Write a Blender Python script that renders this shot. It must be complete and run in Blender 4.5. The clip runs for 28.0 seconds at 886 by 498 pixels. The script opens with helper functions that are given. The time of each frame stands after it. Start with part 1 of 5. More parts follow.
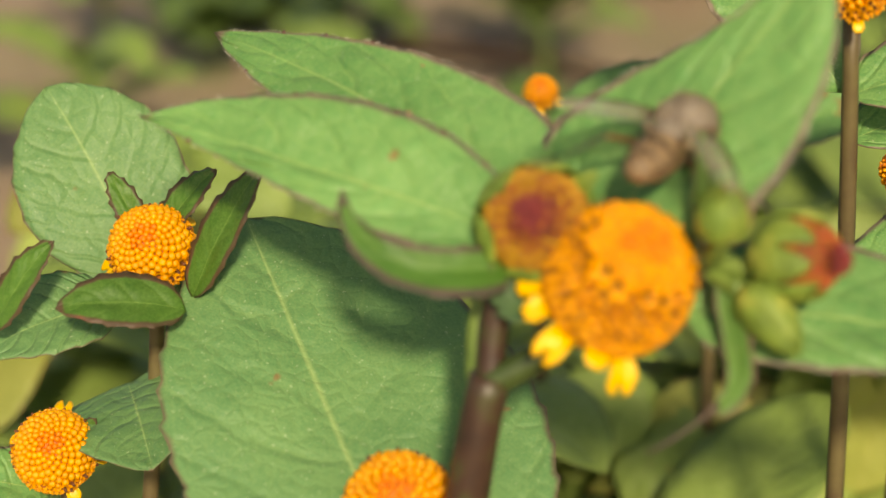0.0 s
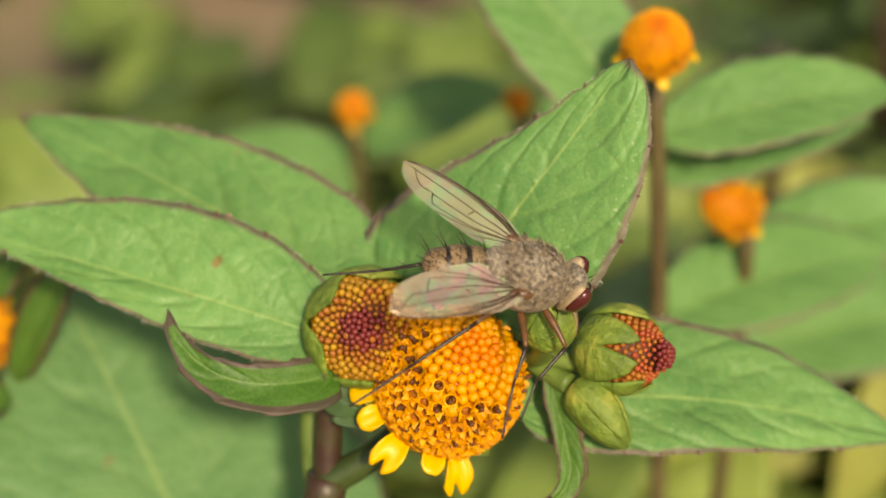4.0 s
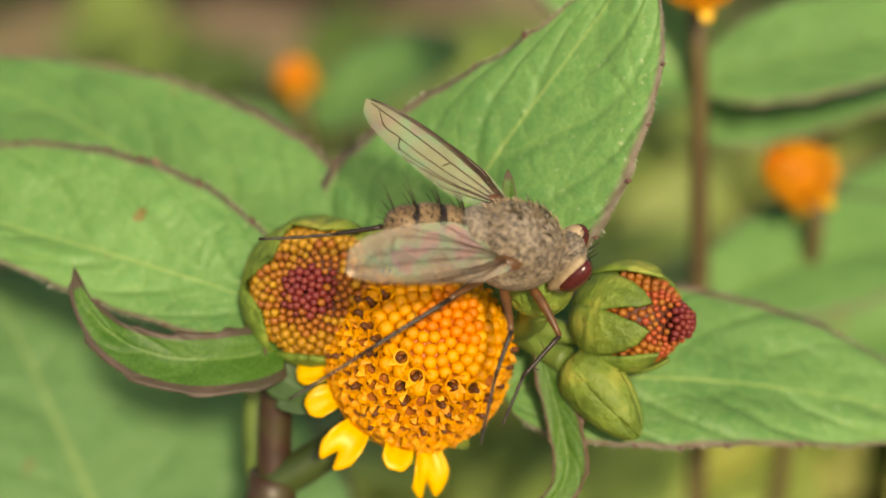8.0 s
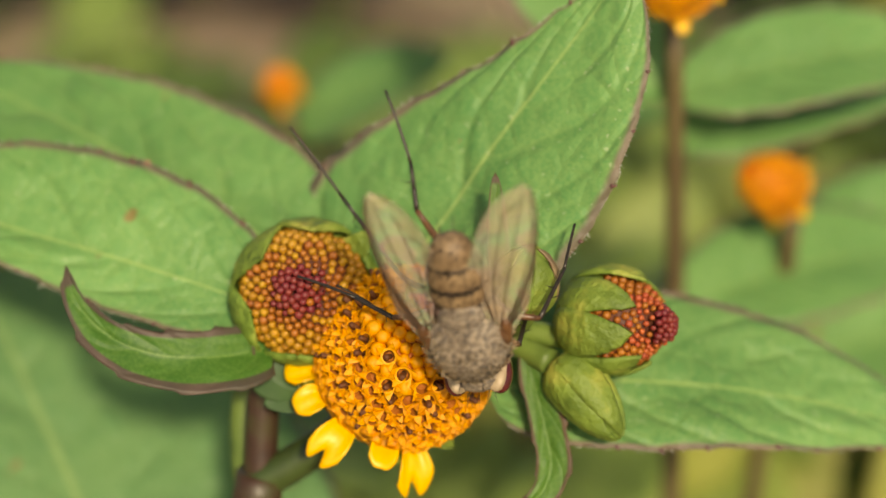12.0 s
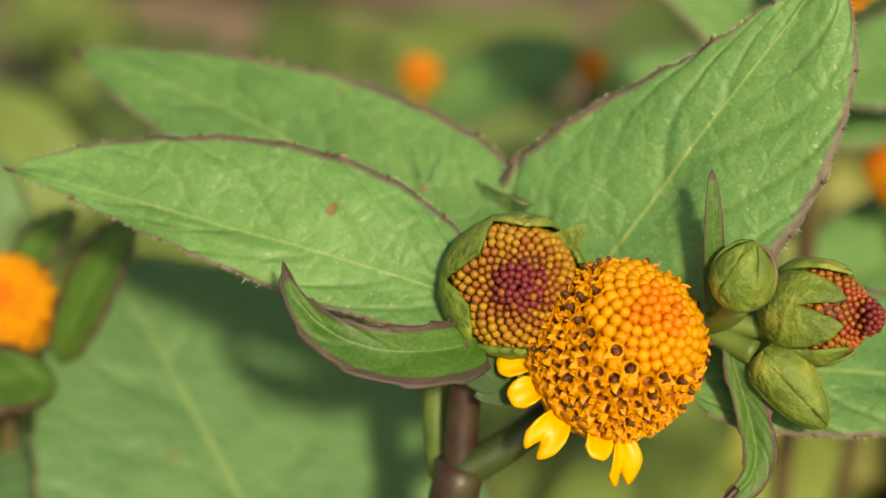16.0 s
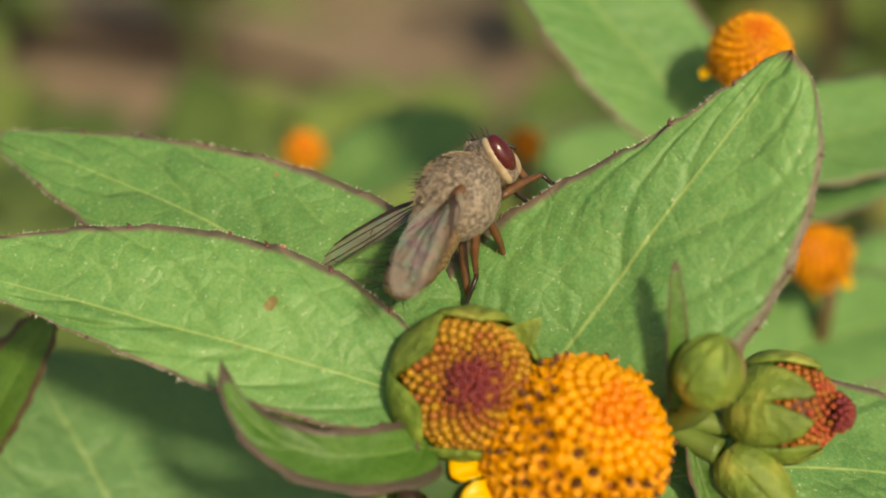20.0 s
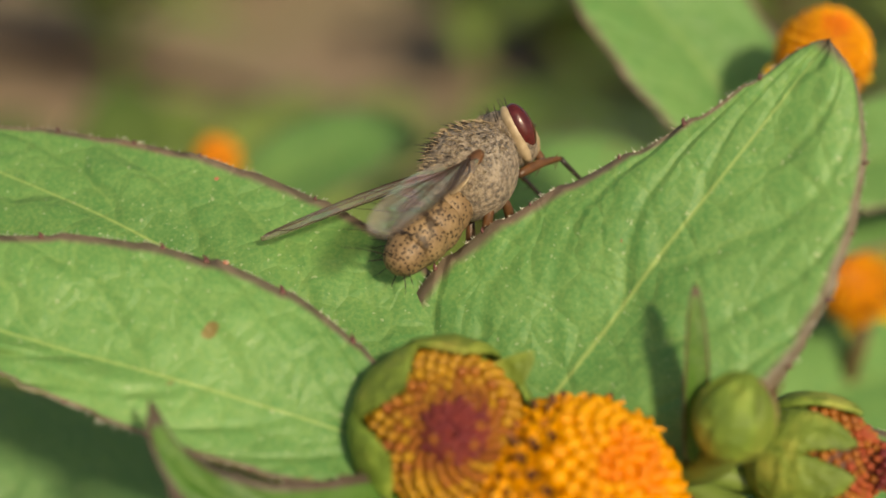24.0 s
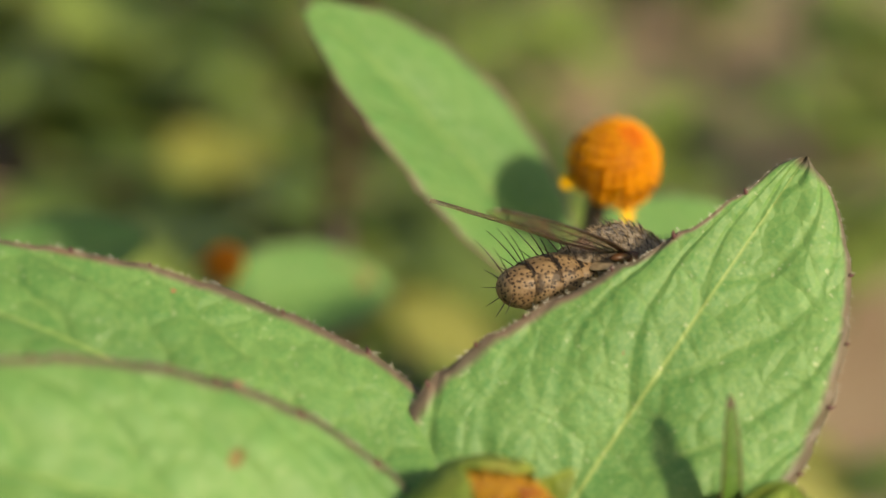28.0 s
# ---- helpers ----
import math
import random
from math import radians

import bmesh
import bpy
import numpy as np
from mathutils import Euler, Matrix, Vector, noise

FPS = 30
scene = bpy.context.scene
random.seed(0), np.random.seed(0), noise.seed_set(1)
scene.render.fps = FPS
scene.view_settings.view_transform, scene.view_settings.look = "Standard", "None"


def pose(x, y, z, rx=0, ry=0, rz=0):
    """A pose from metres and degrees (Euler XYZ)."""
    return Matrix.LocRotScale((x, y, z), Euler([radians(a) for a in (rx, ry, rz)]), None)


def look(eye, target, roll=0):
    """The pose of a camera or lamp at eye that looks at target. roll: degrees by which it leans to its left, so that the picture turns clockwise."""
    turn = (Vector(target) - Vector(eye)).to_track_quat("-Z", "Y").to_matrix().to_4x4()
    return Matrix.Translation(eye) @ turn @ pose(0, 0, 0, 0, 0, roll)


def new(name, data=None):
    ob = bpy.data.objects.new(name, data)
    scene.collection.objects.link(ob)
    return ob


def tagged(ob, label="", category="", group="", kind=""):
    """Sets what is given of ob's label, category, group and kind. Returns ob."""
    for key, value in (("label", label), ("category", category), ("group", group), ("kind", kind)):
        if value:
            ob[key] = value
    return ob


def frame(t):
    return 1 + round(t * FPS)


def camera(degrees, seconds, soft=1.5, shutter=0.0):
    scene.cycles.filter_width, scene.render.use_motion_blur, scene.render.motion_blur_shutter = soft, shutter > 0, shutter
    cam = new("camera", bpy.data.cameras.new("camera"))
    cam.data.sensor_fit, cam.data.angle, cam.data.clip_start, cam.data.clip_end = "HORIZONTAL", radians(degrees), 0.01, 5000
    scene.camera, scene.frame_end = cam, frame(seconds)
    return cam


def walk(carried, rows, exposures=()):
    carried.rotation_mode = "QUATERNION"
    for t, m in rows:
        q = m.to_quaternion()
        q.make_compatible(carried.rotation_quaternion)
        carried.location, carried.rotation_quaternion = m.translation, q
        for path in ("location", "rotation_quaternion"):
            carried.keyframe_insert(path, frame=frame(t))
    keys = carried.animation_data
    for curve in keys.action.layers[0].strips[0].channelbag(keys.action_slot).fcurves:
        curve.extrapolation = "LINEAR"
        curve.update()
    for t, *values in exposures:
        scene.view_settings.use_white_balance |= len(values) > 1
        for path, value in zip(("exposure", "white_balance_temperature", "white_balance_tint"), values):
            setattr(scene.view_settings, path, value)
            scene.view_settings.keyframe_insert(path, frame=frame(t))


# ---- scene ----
cam = camera(28.0, 28.0, 1.5, 0.0)
cam.data.dof.use_dof = True
cam.data.dof.aperture_fstop = 21.0
PATH = [
    (0, look((0.00910, -0.09925, 0.13267), (-0.00996, -0.00984, 0.09215), -2.50)),
    (0.5, look((0.00468, -0.10125, 0.13369), (-0.00669, -0.01097, 0.09221), -0.90)),
    (1, look((0.00035, -0.10747, 0.12680), (-0.00484, -0.01312, 0.09406), 0.74)),
    (1.5, look((0.00130, -0.10796, 0.12681), (-0.00311, -0.01335, 0.09471), 1.07)),
    (2, look((0.00292, -0.10607, 0.12862), (-0.00099, -0.01224, 0.09427), 1.01)),
    (2.5, look((0.00173, -0.10316, 0.13662), (-0.00009, -0.01056, 0.09891), 0.57)),
    (3, look((0.00629, -0.09353, 0.14782), (0.00029, -0.00616, 0.09954), -2.06)),
    (3.5, look((0.00611, -0.09245, 0.14947), (-0.00055, -0.00595, 0.09973), -2.41)),
    (5.5, look((0.01121, -0.08734, 0.13827), (0.00011, 0.00056, 0.09192), -4.18)),
    (6, look((0.01097, -0.08349, 0.13672), (-0.00022, 0.00410, 0.08979), -4.19)),
    (6.5, look((0.01083, -0.08368, 0.13632), (-0.00020, 0.00394, 0.08941), -4.17)),
    (7, look((0.01060, -0.08158, 0.13517), (-0.00026, 0.00628, 0.08868), -4.08)),
    (7.5, look((0.00988, -0.07902, 0.13366), (-0.00063, 0.00902, 0.08741), -3.92)),
    (8, look((0.00941, -0.07712, 0.13288), (-0.00076, 0.01096, 0.08664), -3.70)),
    (8.5, look((0.00965, -0.07700, 0.13304), (-0.00072, 0.01105, 0.08679), -3.76)),
    (9, look((0.00923, -0.07704, 0.13297), (-0.00081, 0.01095, 0.08654), -3.57)),
    (9.5, look((0.00952, -0.07730, 0.13278), (-0.00062, 0.01075, 0.08647), -3.49)),
    (10, look((0.00904, -0.07751, 0.13251), (-0.00099, 0.01096, 0.08697), -3.30)),
    (10.5, look((0.00909, -0.07764, 0.13240), (-0.00098, 0.01101, 0.08722), -3.47)),
    (11, look((0.00921, -0.07800, 0.13185), (-0.00059, 0.01076, 0.08683), -3.21)),
    (11.5, look((0.00947, -0.07847, 0.13232), (-0.00006, 0.01025, 0.08718), -2.99)),
    (13.5, look((0.00606, -0.07991, 0.13302), (-0.00007, 0.00849, 0.08667), -2.03)),
    (14, look((0.00708, -0.08030, 0.13254), (0.00017, 0.00721, 0.08465), -2.61)),
    (14.5, look((-0.00532, -0.08059, 0.13479), (-0.00292, 0.00559, 0.08413), 0.49)),
    (15, look((-0.00671, -0.08039, 0.13501), (-0.00813, 0.00494, 0.08289), -0.80)),
    (15.5, look((-0.00810, -0.07975, 0.13463), (-0.01179, 0.00636, 0.08392), -1.38)),
    (16, look((-0.00893, -0.08027, 0.13513), (-0.01030, 0.00793, 0.08802), -0.59)),
    (16.5, look((-0.00807, -0.08018, 0.13446), (-0.00771, 0.00764, 0.08664), 0.30)),
    (17, look((-0.00704, -0.08008, 0.13469), (-0.00704, 0.00821, 0.08774), -0.00)),
    (17.5, look((-0.00881, -0.07914, 0.13499), (-0.00702, 0.00919, 0.08814), 0.49)),
    (18, look((-0.01021, -0.07810, 0.13564), (-0.00835, 0.01134, 0.09096), 0.23)),
    (18.5, look((-0.01051, -0.07807, 0.13595), (-0.00798, 0.01155, 0.09165), 0.33)),
    (19, look((-0.01026, -0.07856, 0.13550), (-0.00684, 0.01132, 0.09180), 0.59)),
    (19.5, look((-0.01034, -0.07845, 0.13536), (-0.00651, 0.01164, 0.09213), 0.56)),
    (20, look((-0.01137, -0.07483, 0.13392), (-0.00708, 0.01498, 0.09014), 0.61)),
    (20.5, look((-0.01164, -0.07165, 0.13214), (-0.00723, 0.01821, 0.08848), 0.95)),
    (22.5, look((-0.01348, -0.06157, 0.12750), (-0.00515, 0.02796, 0.08374), 2.01)),
    (23, look((-0.01330, -0.06160, 0.12740), (-0.00542, 0.02824, 0.08420), 2.24)),
    (23.5, look((-0.01347, -0.06165, 0.12742), (-0.00541, 0.02857, 0.08503), 2.33)),
    (24, look((-0.01325, -0.06199, 0.12728), (-0.00422, 0.02818, 0.08500), 2.63)),
    (24.5, look((-0.01362, -0.06185, 0.12766), (-0.00436, 0.02833, 0.08546), 2.63)),
    (25, look((-0.01346, -0.06200, 0.12791), (-0.00408, 0.02816, 0.08568), 2.66)),
    (25.5, look((-0.01381, -0.06241, 0.12751), (-0.00383, 0.02808, 0.08614), 3.20)),
    (26, look((-0.01437, -0.06303, 0.12724), (-0.00350, 0.02752, 0.08623), 3.46)),
    (26.5, look((-0.01557, -0.06425, 0.12458), (0.00041, 0.02774, 0.08878), 4.73)),
    (27, look((-0.01748, -0.06419, 0.12479), (0.00120, 0.02772, 0.09012), 5.64)),
    (27.5, look((-0.02329, -0.06346, 0.12395), (0.00301, 0.02741, 0.09155), 6.91)),
    (28, look((-0.03969, -0.05192, 0.12338), (0.00447, 0.03149, 0.09034), 10.88)),
]
walk(cam, PATH, [(0, 0.82, 8200, 9), (1.5, 0.87, 8200, 9), (4, 0.73, 8200, 9), (10, 0.67, 8200, 9), (12, 0.63, 8200, 9), (14, 0.55, 8200, 9), (17, 0.60, 8200, 9), (25, 0.54, 8200, 9), (26, 0.60, 8200, 9), (28, 0.74, 8200, 9)])

# the focus is pulled from the far flowers to the near head, then on to the fly behind it
focus = new("focus_point")
focus.empty_display_size = 0.001
cam.data.dof.focus_object = focus

# ---- world and light ----
world = bpy.data.worlds.new("sky")
scene.world = world
world.use_nodes = True
wn = world.node_tree.nodes
sky = wn.new("ShaderNodeTexSky")
sky.sky_type = "NISHITA"
sky.sun_disc = False
SUN_DIR = Vector((0.26, -0.77, 0.58)).normalized()
sky.sun_elevation = math.asin(SUN_DIR.z)
sky.sun_rotation = math.atan2(SUN_DIR.x, SUN_DIR.y)
sky.air_density, sky.dust_density = 1.0, 2.0
wn["Background"].inputs["Strength"].default_value = 0.078
world.node_tree.links.new(sky.outputs[0], wn["Background"].inputs["Color"])
sun = new("sun", bpy.data.lights.new("sun", "SUN"))
sun.data.energy, sun.data.angle, sun.data.color = 2.55, radians(5.0), (1.0, 0.91, 0.77)
sun.matrix_world = look(SUN_DIR, (0, 0, 0))


# ---- small helpers ----
def mm(x, y, z):
    return Vector((x, y, z)) * 0.001


def mesh_of(name, bm, material, smooth=True):
    me = bpy.data.meshes.new(name)
    bm.to_mesh(me)
    bm.free()
    me.materials.append(material)
    if smooth:
        for p in me.polygons:
            p.use_smooth = True
    return me


def part(name, bm, material, parent, label="", smooth=True):
    ob = new(name, mesh_of(name, bm, material, smooth))
    ob.parent = parent
    return tagged(ob, label)


def piece(name, me, m, parent):
    ob = new(name, me)
    ob.parent = parent
    ob.matrix_basis = m
    return ob


def thing(name, label, category, place=(0, 0, 0), group=""):
    ob = new(name)
    ob.empty_display_size = 0.002
    ob.location = place
    return tagged(ob, label, category, group)


def frame_of(axis, hint=(0, 0, 1)):
    """A turn whose z lies along axis and whose y is nearest to hint."""
    z = Vector(axis).normalized()
    y = Vector(hint) - z * z.dot(Vector(hint))
    if y.length < 1e-6:
        y = z.orthogonal()
    y.normalize()
    x = y.cross(z)
    return Matrix((x, y, z)).transposed()


def placed(place, axis, hint=(0, 0, 1), scale=1.0):
    return Matrix.Translation(place) @ frame_of(axis, hint).to_4x4() @ Matrix.Scale(scale, 4)


def bezier(points, n):
    """n+1 places along a Bezier curve of any order."""
    out = []
    for i in range(n + 1):
        s = i / n
        q = [Vector(p) for p in points]
        while len(q) > 1:
            q = [a.lerp(b, s) for a, b in zip(q, q[1:])]
        out.append(q[0])
    return out


def tube(bm, line, radii, sides=8, cap=True):
    """A round bar along the line, with a radius at each place."""
    rings = []
    side = None
    for i, p in enumerate(line):
        d = (line[min(i + 1, len(line) - 1)] - line[max(i - 1, 0)]).normalized()
        if side is None:
            side = d.orthogonal().normalized()
        side = (side - d * side.dot(d)).normalized()
        up = d.cross(side)
        r = radii[i] if isinstance(radii, (list, tuple)) else radii
        rings.append([bm.verts.new(p + (side * math.cos(a) + up * math.sin(a)) * r) for a in [2 * math.pi * k / sides for k in range(sides)]])
    for a, b in zip(rings, rings[1:]):
        for k in range(sides):
            bm.faces.new((a[k], a[(k + 1) % sides], b[(k + 1) % sides], b[k]))
    if cap:
        bm.faces.new(rings[0][::-1])
        bm.faces.new(rings[-1])


def tapered(r0, r1, n):
    return [r0 + (r1 - r0) * i / n for i in range(n + 1)]


def lathe(bm, profile, sides=24, squash=(1, 1)):
    """A turned body round z from (radius, height) pairs, closed at both ends."""
    rings = []
    for r, z in profile:
        if r < 1e-9:
            rings.append([bm.verts.new((0, 0, z))])
        else:
            rings.append([bm.verts.new((r * squash[0] * math.cos(2 * math.pi * k / sides), r * squash[1] * math.sin(2 * math.pi * k / sides), z)) for k in range(sides)])
    for a, b in zip(rings, rings[1:]):
        for k in range(sides):
            j = (k + 1) % sides
            if len(a) == 1 and len(b) == 1:
                continue
            if len(a) == 1:
                bm.faces.new((a[0], b[j], b[k]))
            elif len(b) == 1:
                bm.faces.new((a[k], a[j], b[0]))
            else:
                bm.faces.new((a[k], a[j], b[j], b[k]))


# ---- materials ----
def material(name):
    m = bpy.data.materials.new(name)
    m.use_nodes = True
    return m, m.node_tree.nodes, m.node_tree.links, m.node_tree.nodes["Principled BSDF"]


def ramp(nodes, stops):
    r = nodes.new("ShaderNodeValToRGB")
    while len(r.color_ramp.elements) < len(stops):
        r.color_ramp.elements.new(0.5)
    for e, (p, c) in zip(r.color_ramp.elements, stops):
        e.position, e.color = p, (*c, 1)
    return r


def maths(nodes, links, op, a, b=None, clamp=False):
    n = nodes.new("ShaderNodeMath")
    n.operation, n.use_clamp = op, clamp
    for i, v in enumerate((a, b)):
        if v is None:
            continue
        if isinstance(v, (int, float)):
            n.inputs[i].default_value = v
        else:
            links.new(v, n.inputs[i])
    return n.outputs[0]


def mixed(nodes, links, fac, a, b, kind="MIX"):
    n = nodes.new("ShaderNodeMix")
    n.data_type, n.blend_type = "RGBA", kind
    for sock, v in ((n.inputs[0], fac), (n.inputs[6], a), (n.inputs[7], b)):
        if isinstance(v, (int, float)):
            sock.default_value = v
        elif isinstance(v, tuple):
            sock.default_value = (*v, 1)
        else:
            links.new(v, sock)
    return n.outputs[2]


def noise_of(nodes, links, scale, detail=4, rough=0.55, coords=None):
    n = nodes.new("ShaderNodeTexNoise")
    n.inputs["Scale"].default_value, n.inputs["Detail"].default_value, n.inputs["Roughness"].default_value = scale, detail, rough
    if coords is None:
        coords = nodes.new("ShaderNodeTexCoord").outputs["Object"]
    links.new(coords, n.inputs["Vector"])
    return n.outputs["Fac"]


def bumped(nodes, links, height, strength, distance, target):
    b = nodes.new("ShaderNodeBump")
    b.inputs["Strength"].default_value, b.inputs["Distance"].default_value = strength, distance
    links.new(height, b.inputs["Height"])
    links.new(b.outputs[0], target.inputs["Normal"])
    return b


def plain(name, stops, scale, rough=0.5, bump=0.3, depth=0.0001, metal=0.0, through_light=0.0, random_tint=0.0, sheen=0.0, detail=5):
    """A surface whose colour wanders between stops at the given grain, with a fine relief."""
    m, nodes, links, p = material(name)
    n = noise_of(nodes, links, scale, detail)
    r = ramp(nodes, stops)
    links.new(n, r.inputs[0])
    col = r.outputs[0]
    if random_tint:
        info = nodes.new("ShaderNodeObjectInfo")
        hsv = nodes.new("ShaderNodeHueSaturation")
        links.new(col, hsv.inputs["Color"])
        v = maths(nodes, links, "MULTIPLY_ADD", info.outputs["Random"], random_tint * 2)
        v.node.inputs[2].default_value = 1 - random_tint
        links.new(v, hsv.inputs["Value"])
        h = maths(nodes, links, "MULTIPLY_ADD", info.outputs["Random"], random_tint * 0.10)
        h.node.inputs[2].default_value = 0.5 - random_tint * 0.05
        links.new(h, hsv.inputs["Hue"])
        col = hsv.outputs[0]
    links.new(col, p.inputs["Base Color"])
    p.inputs["Roughness"].default_value, p.inputs["Metallic"].default_value = rough, metal
    if sheen:
        p.inputs["Sheen Weight"].default_value = sheen
    fine = noise_of(nodes, links, scale * 3.1, 3)
    bumped(nodes, links, fine, bump, depth, p)
    if through_light:
        t = nodes.new("ShaderNodeBsdfTranslucent")
        links.new(col, t.inputs["Color"])
        mix = nodes.new("ShaderNodeMixShader")
        mix.inputs[0].default_value = through_light
        links.new(p.outputs[0], mix.inputs[1])
        links.new(t.outputs[0], mix.inputs[2])
        links.new(mix.outputs[0], nodes["Material Output"].inputs["Surface"])
    return m


def leaf_material(name, dark, light, margin, vein, veins=6.0, spots=True, tint=0.12, margin_width=0.925, gloss=0.52, relief=0.45, lean=0.17):
    """A leaf blade: side veins that rise from the midrib, quilted fields between them, a coloured margin, pale flecks."""
    m, nodes, links, p = material(name)
    uv = nodes.new("ShaderNodeUVMap")
    uv.uv_map = "blade"
    sep = nodes.new("ShaderNodeSeparateXYZ")
    links.new(uv.outputs[0], sep.inputs[0])
    along, across = sep.outputs[0], sep.outputs[1]
    d = maths(nodes, links, "ABSOLUTE", maths(nodes, links, "SUBTRACT", maths(nodes, links, "MULTIPLY", across, 2.0), 1.0))
    wob = noise_of(nodes, links, 210, 2)
    wobble = maths(nodes, links, "MULTIPLY", maths(nodes, links, "SUBTRACT", wob, 0.5), 0.12)
    curve = maths(nodes, links, "ADD", maths(nodes, links, "MULTIPLY", d, lean), maths(nodes, links, "MULTIPLY", maths(nodes, links, "POWER", d, 2.6), lean * 0.7))
    half = maths(nodes, links, "MULTIPLY", maths(nodes, links, "GREATER_THAN", across, 0.5), 0.42)
    phase = maths(nodes, links, "MULTIPLY", maths(nodes, links, "SUBTRACT", maths(nodes, links, "ADD", along, wobble), curve), veins)
    tri = maths(nodes, links, "ABSOLUTE", maths(nodes, links, "SUBTRACT", maths(nodes, links, "FRACT", maths(nodes, links, "ADD", maths(nodes, links, "ADD", phase, half), 20.0)), 0.5))
    step = nodes.new("ShaderNodeMapRange")
    step.interpolation_type = "SMOOTHSTEP"
    step.inputs["From Max"].default_value = 0.20
    links.new(tri, step.inputs["Value"])
    side = step.outputs[0]
    line = maths(nodes, links, "MINIMUM", maths(nodes, links, "DIVIDE", tri, 0.040), 1.0, True)
    strong = nodes.new("ShaderNodeMapRange")
    strong.inputs["From Min"].default_value, strong.inputs["From Max"].default_value = 0.36, 0.62
    links.new(noise_of(nodes, links, 150, 1), strong.inputs["Value"])
    mid = maths(nodes, links, "MINIMUM", maths(nodes, links, "DIVIDE", d, 0.024), 1.0, True)
    net = nodes.new("ShaderNodeTexVoronoi")
    net.feature = "DISTANCE_TO_EDGE"
    net.inputs["Scale"].default_value = 600
    net.inputs["Randomness"].default_value = 1.0
    warp = nodes.new("ShaderNodeTexNoise")
    warp.inputs["Scale"].default_value, warp.inputs["Detail"].default_value = 320, 3
    where = nodes.new("ShaderNodeTexCoord").outputs["Object"]
    links.new(where, warp.inputs["Vector"])
    bent = nodes.new("ShaderNodeVectorMath")
    bent.operation = "MULTIPLY_ADD"
    links.new(warp.outputs["Color"], bent.inputs[0])
    bent.inputs[1].default_value = (0.0016, 0.0016, 0.0016)
    links.new(where, bent.inputs[2])
    links.new(bent.outputs[0], net.inputs["Vector"])
    cell = maths(nodes, links, "MINIMUM", maths(nodes, links, "MULTIPLY", net.outputs["Distance"], 4.0), 1.0, True)
    blotch = noise_of(nodes, links, 110, 5)
    r = ramp(nodes, [(0.30, dark), (0.72, light)])
    links.new(blotch, r.inputs[0])
    info = nodes.new("ShaderNodeObjectInfo")
    hsv = nodes.new("ShaderNodeHueSaturation")
    links.new(r.outputs[0], hsv.inputs["Color"])
    v = maths(nodes, links, "MULTIPLY_ADD", info.outputs["Random"], tint * 2)
    v.node.inputs[2].default_value = 1 - tint
    links.new(v, hsv.inputs["Value"])
    col = hsv.outputs[0]
    col = mixed(nodes, links, maths(nodes, links, "MULTIPLY", maths(nodes, links, "SUBTRACT", 1.0, line), maths(nodes, links, "MULTIPLY", strong.outputs[0], 0.16)), col, vein)
    col = mixed(nodes, links, maths(nodes, links, "MULTIPLY", maths(nodes, links, "SUBTRACT", 1.0, cell), 0.07), col, vein)
    grain = noise_of(nodes, links, 5200, 2)
    col = mixed(nodes, links, maths(nodes, links, "MULTIPLY", maths(nodes, links, "SUBTRACT", grain, 0.38, True), 0.75), col, vein)
    col = mixed(nodes, links, maths(nodes, links, "MULTIPLY", maths(nodes, links, "SUBTRACT", 1.0, mid), 0.7), col, vein)
    if spots:
        fleck = noise_of(nodes, links, 3300, 1)
        fl = maths(nodes, links, "GREATER_THAN", fleck, 0.722)
        col = mixed(nodes, links, maths(nodes, links, "MULTIPLY", fl, 0.38), col, (0.62, 0.66, 0.42))
        rust = noise_of(nodes, links, 330, 2)
        ru = ramp(nodes, [(0.735, (0, 0, 0)), (0.76, (1, 1, 1))])
        links.new(rust, ru.inputs[0])
        col = mixed(nodes, links, maths(nodes, links, "MULTIPLY", ru.outputs[0], 0.6), col, (0.30, 0.10, 0.05))
    rim_noise = maths(nodes, links, "MULTIPLY", noise_of(nodes, links, 700, 3), 0.05)
    rim = ramp(nodes, [(margin_width, (0, 0, 0)), (min(margin_width + 0.05, 0.995), (1, 1, 1))])
    end = maths(nodes, links, "SUBTRACT", 1.0, maths(nodes, links, "MULTIPLY", maths(nodes, links, "SUBTRACT", 1.0, along), 3.0))
    links.new(maths(nodes, links, "ADD", maths(nodes, links, "MAXIMUM", d, end), maths(nodes, links, "SUBTRACT", rim_noise, 0.025)), rim.inputs[0])
    rim_tone = ramp(nodes, [(0.40, margin), (0.66, (margin[0] * 1.7, margin[1] * 1.6, margin[2] * 1.5)), (0.72, (0.30, 0.07, 0.05))])
    links.new(noise_of(nodes, links, 240, 3), rim_tone.inputs[0])
    col = mixed(nodes, links, maths(nodes, links, "MULTIPLY", rim.outputs[0], 0.85), col, rim_tone.outputs[0])
    links.new(col, p.inputs["Base Color"])
    p.inputs["Roughness"].default_value = gloss
    p.inputs["Specular IOR Level"].default_value = 0.4
    quilt = maths(nodes, links, "MULTIPLY", side, maths(nodes, links, "MULTIPLY", strong.outputs[0], 0.75))
    quilt = maths(nodes, links, "ADD", quilt, maths(nodes, links, "MULTIPLY", side, 0.30))
    h = maths(nodes, links, "ADD", quilt, maths(nodes, links, "MULTIPLY", cell, 0.52))
    h = maths(nodes, links, "ADD", h, maths(nodes, links, "MULTIPLY", noise_of(nodes, links, 380, 2), 0.9))
    h = maths(nodes, links, "ADD", h, maths(nodes, links, "MULTIPLY", noise_of(nodes, links, 1800, 4), 0.60))
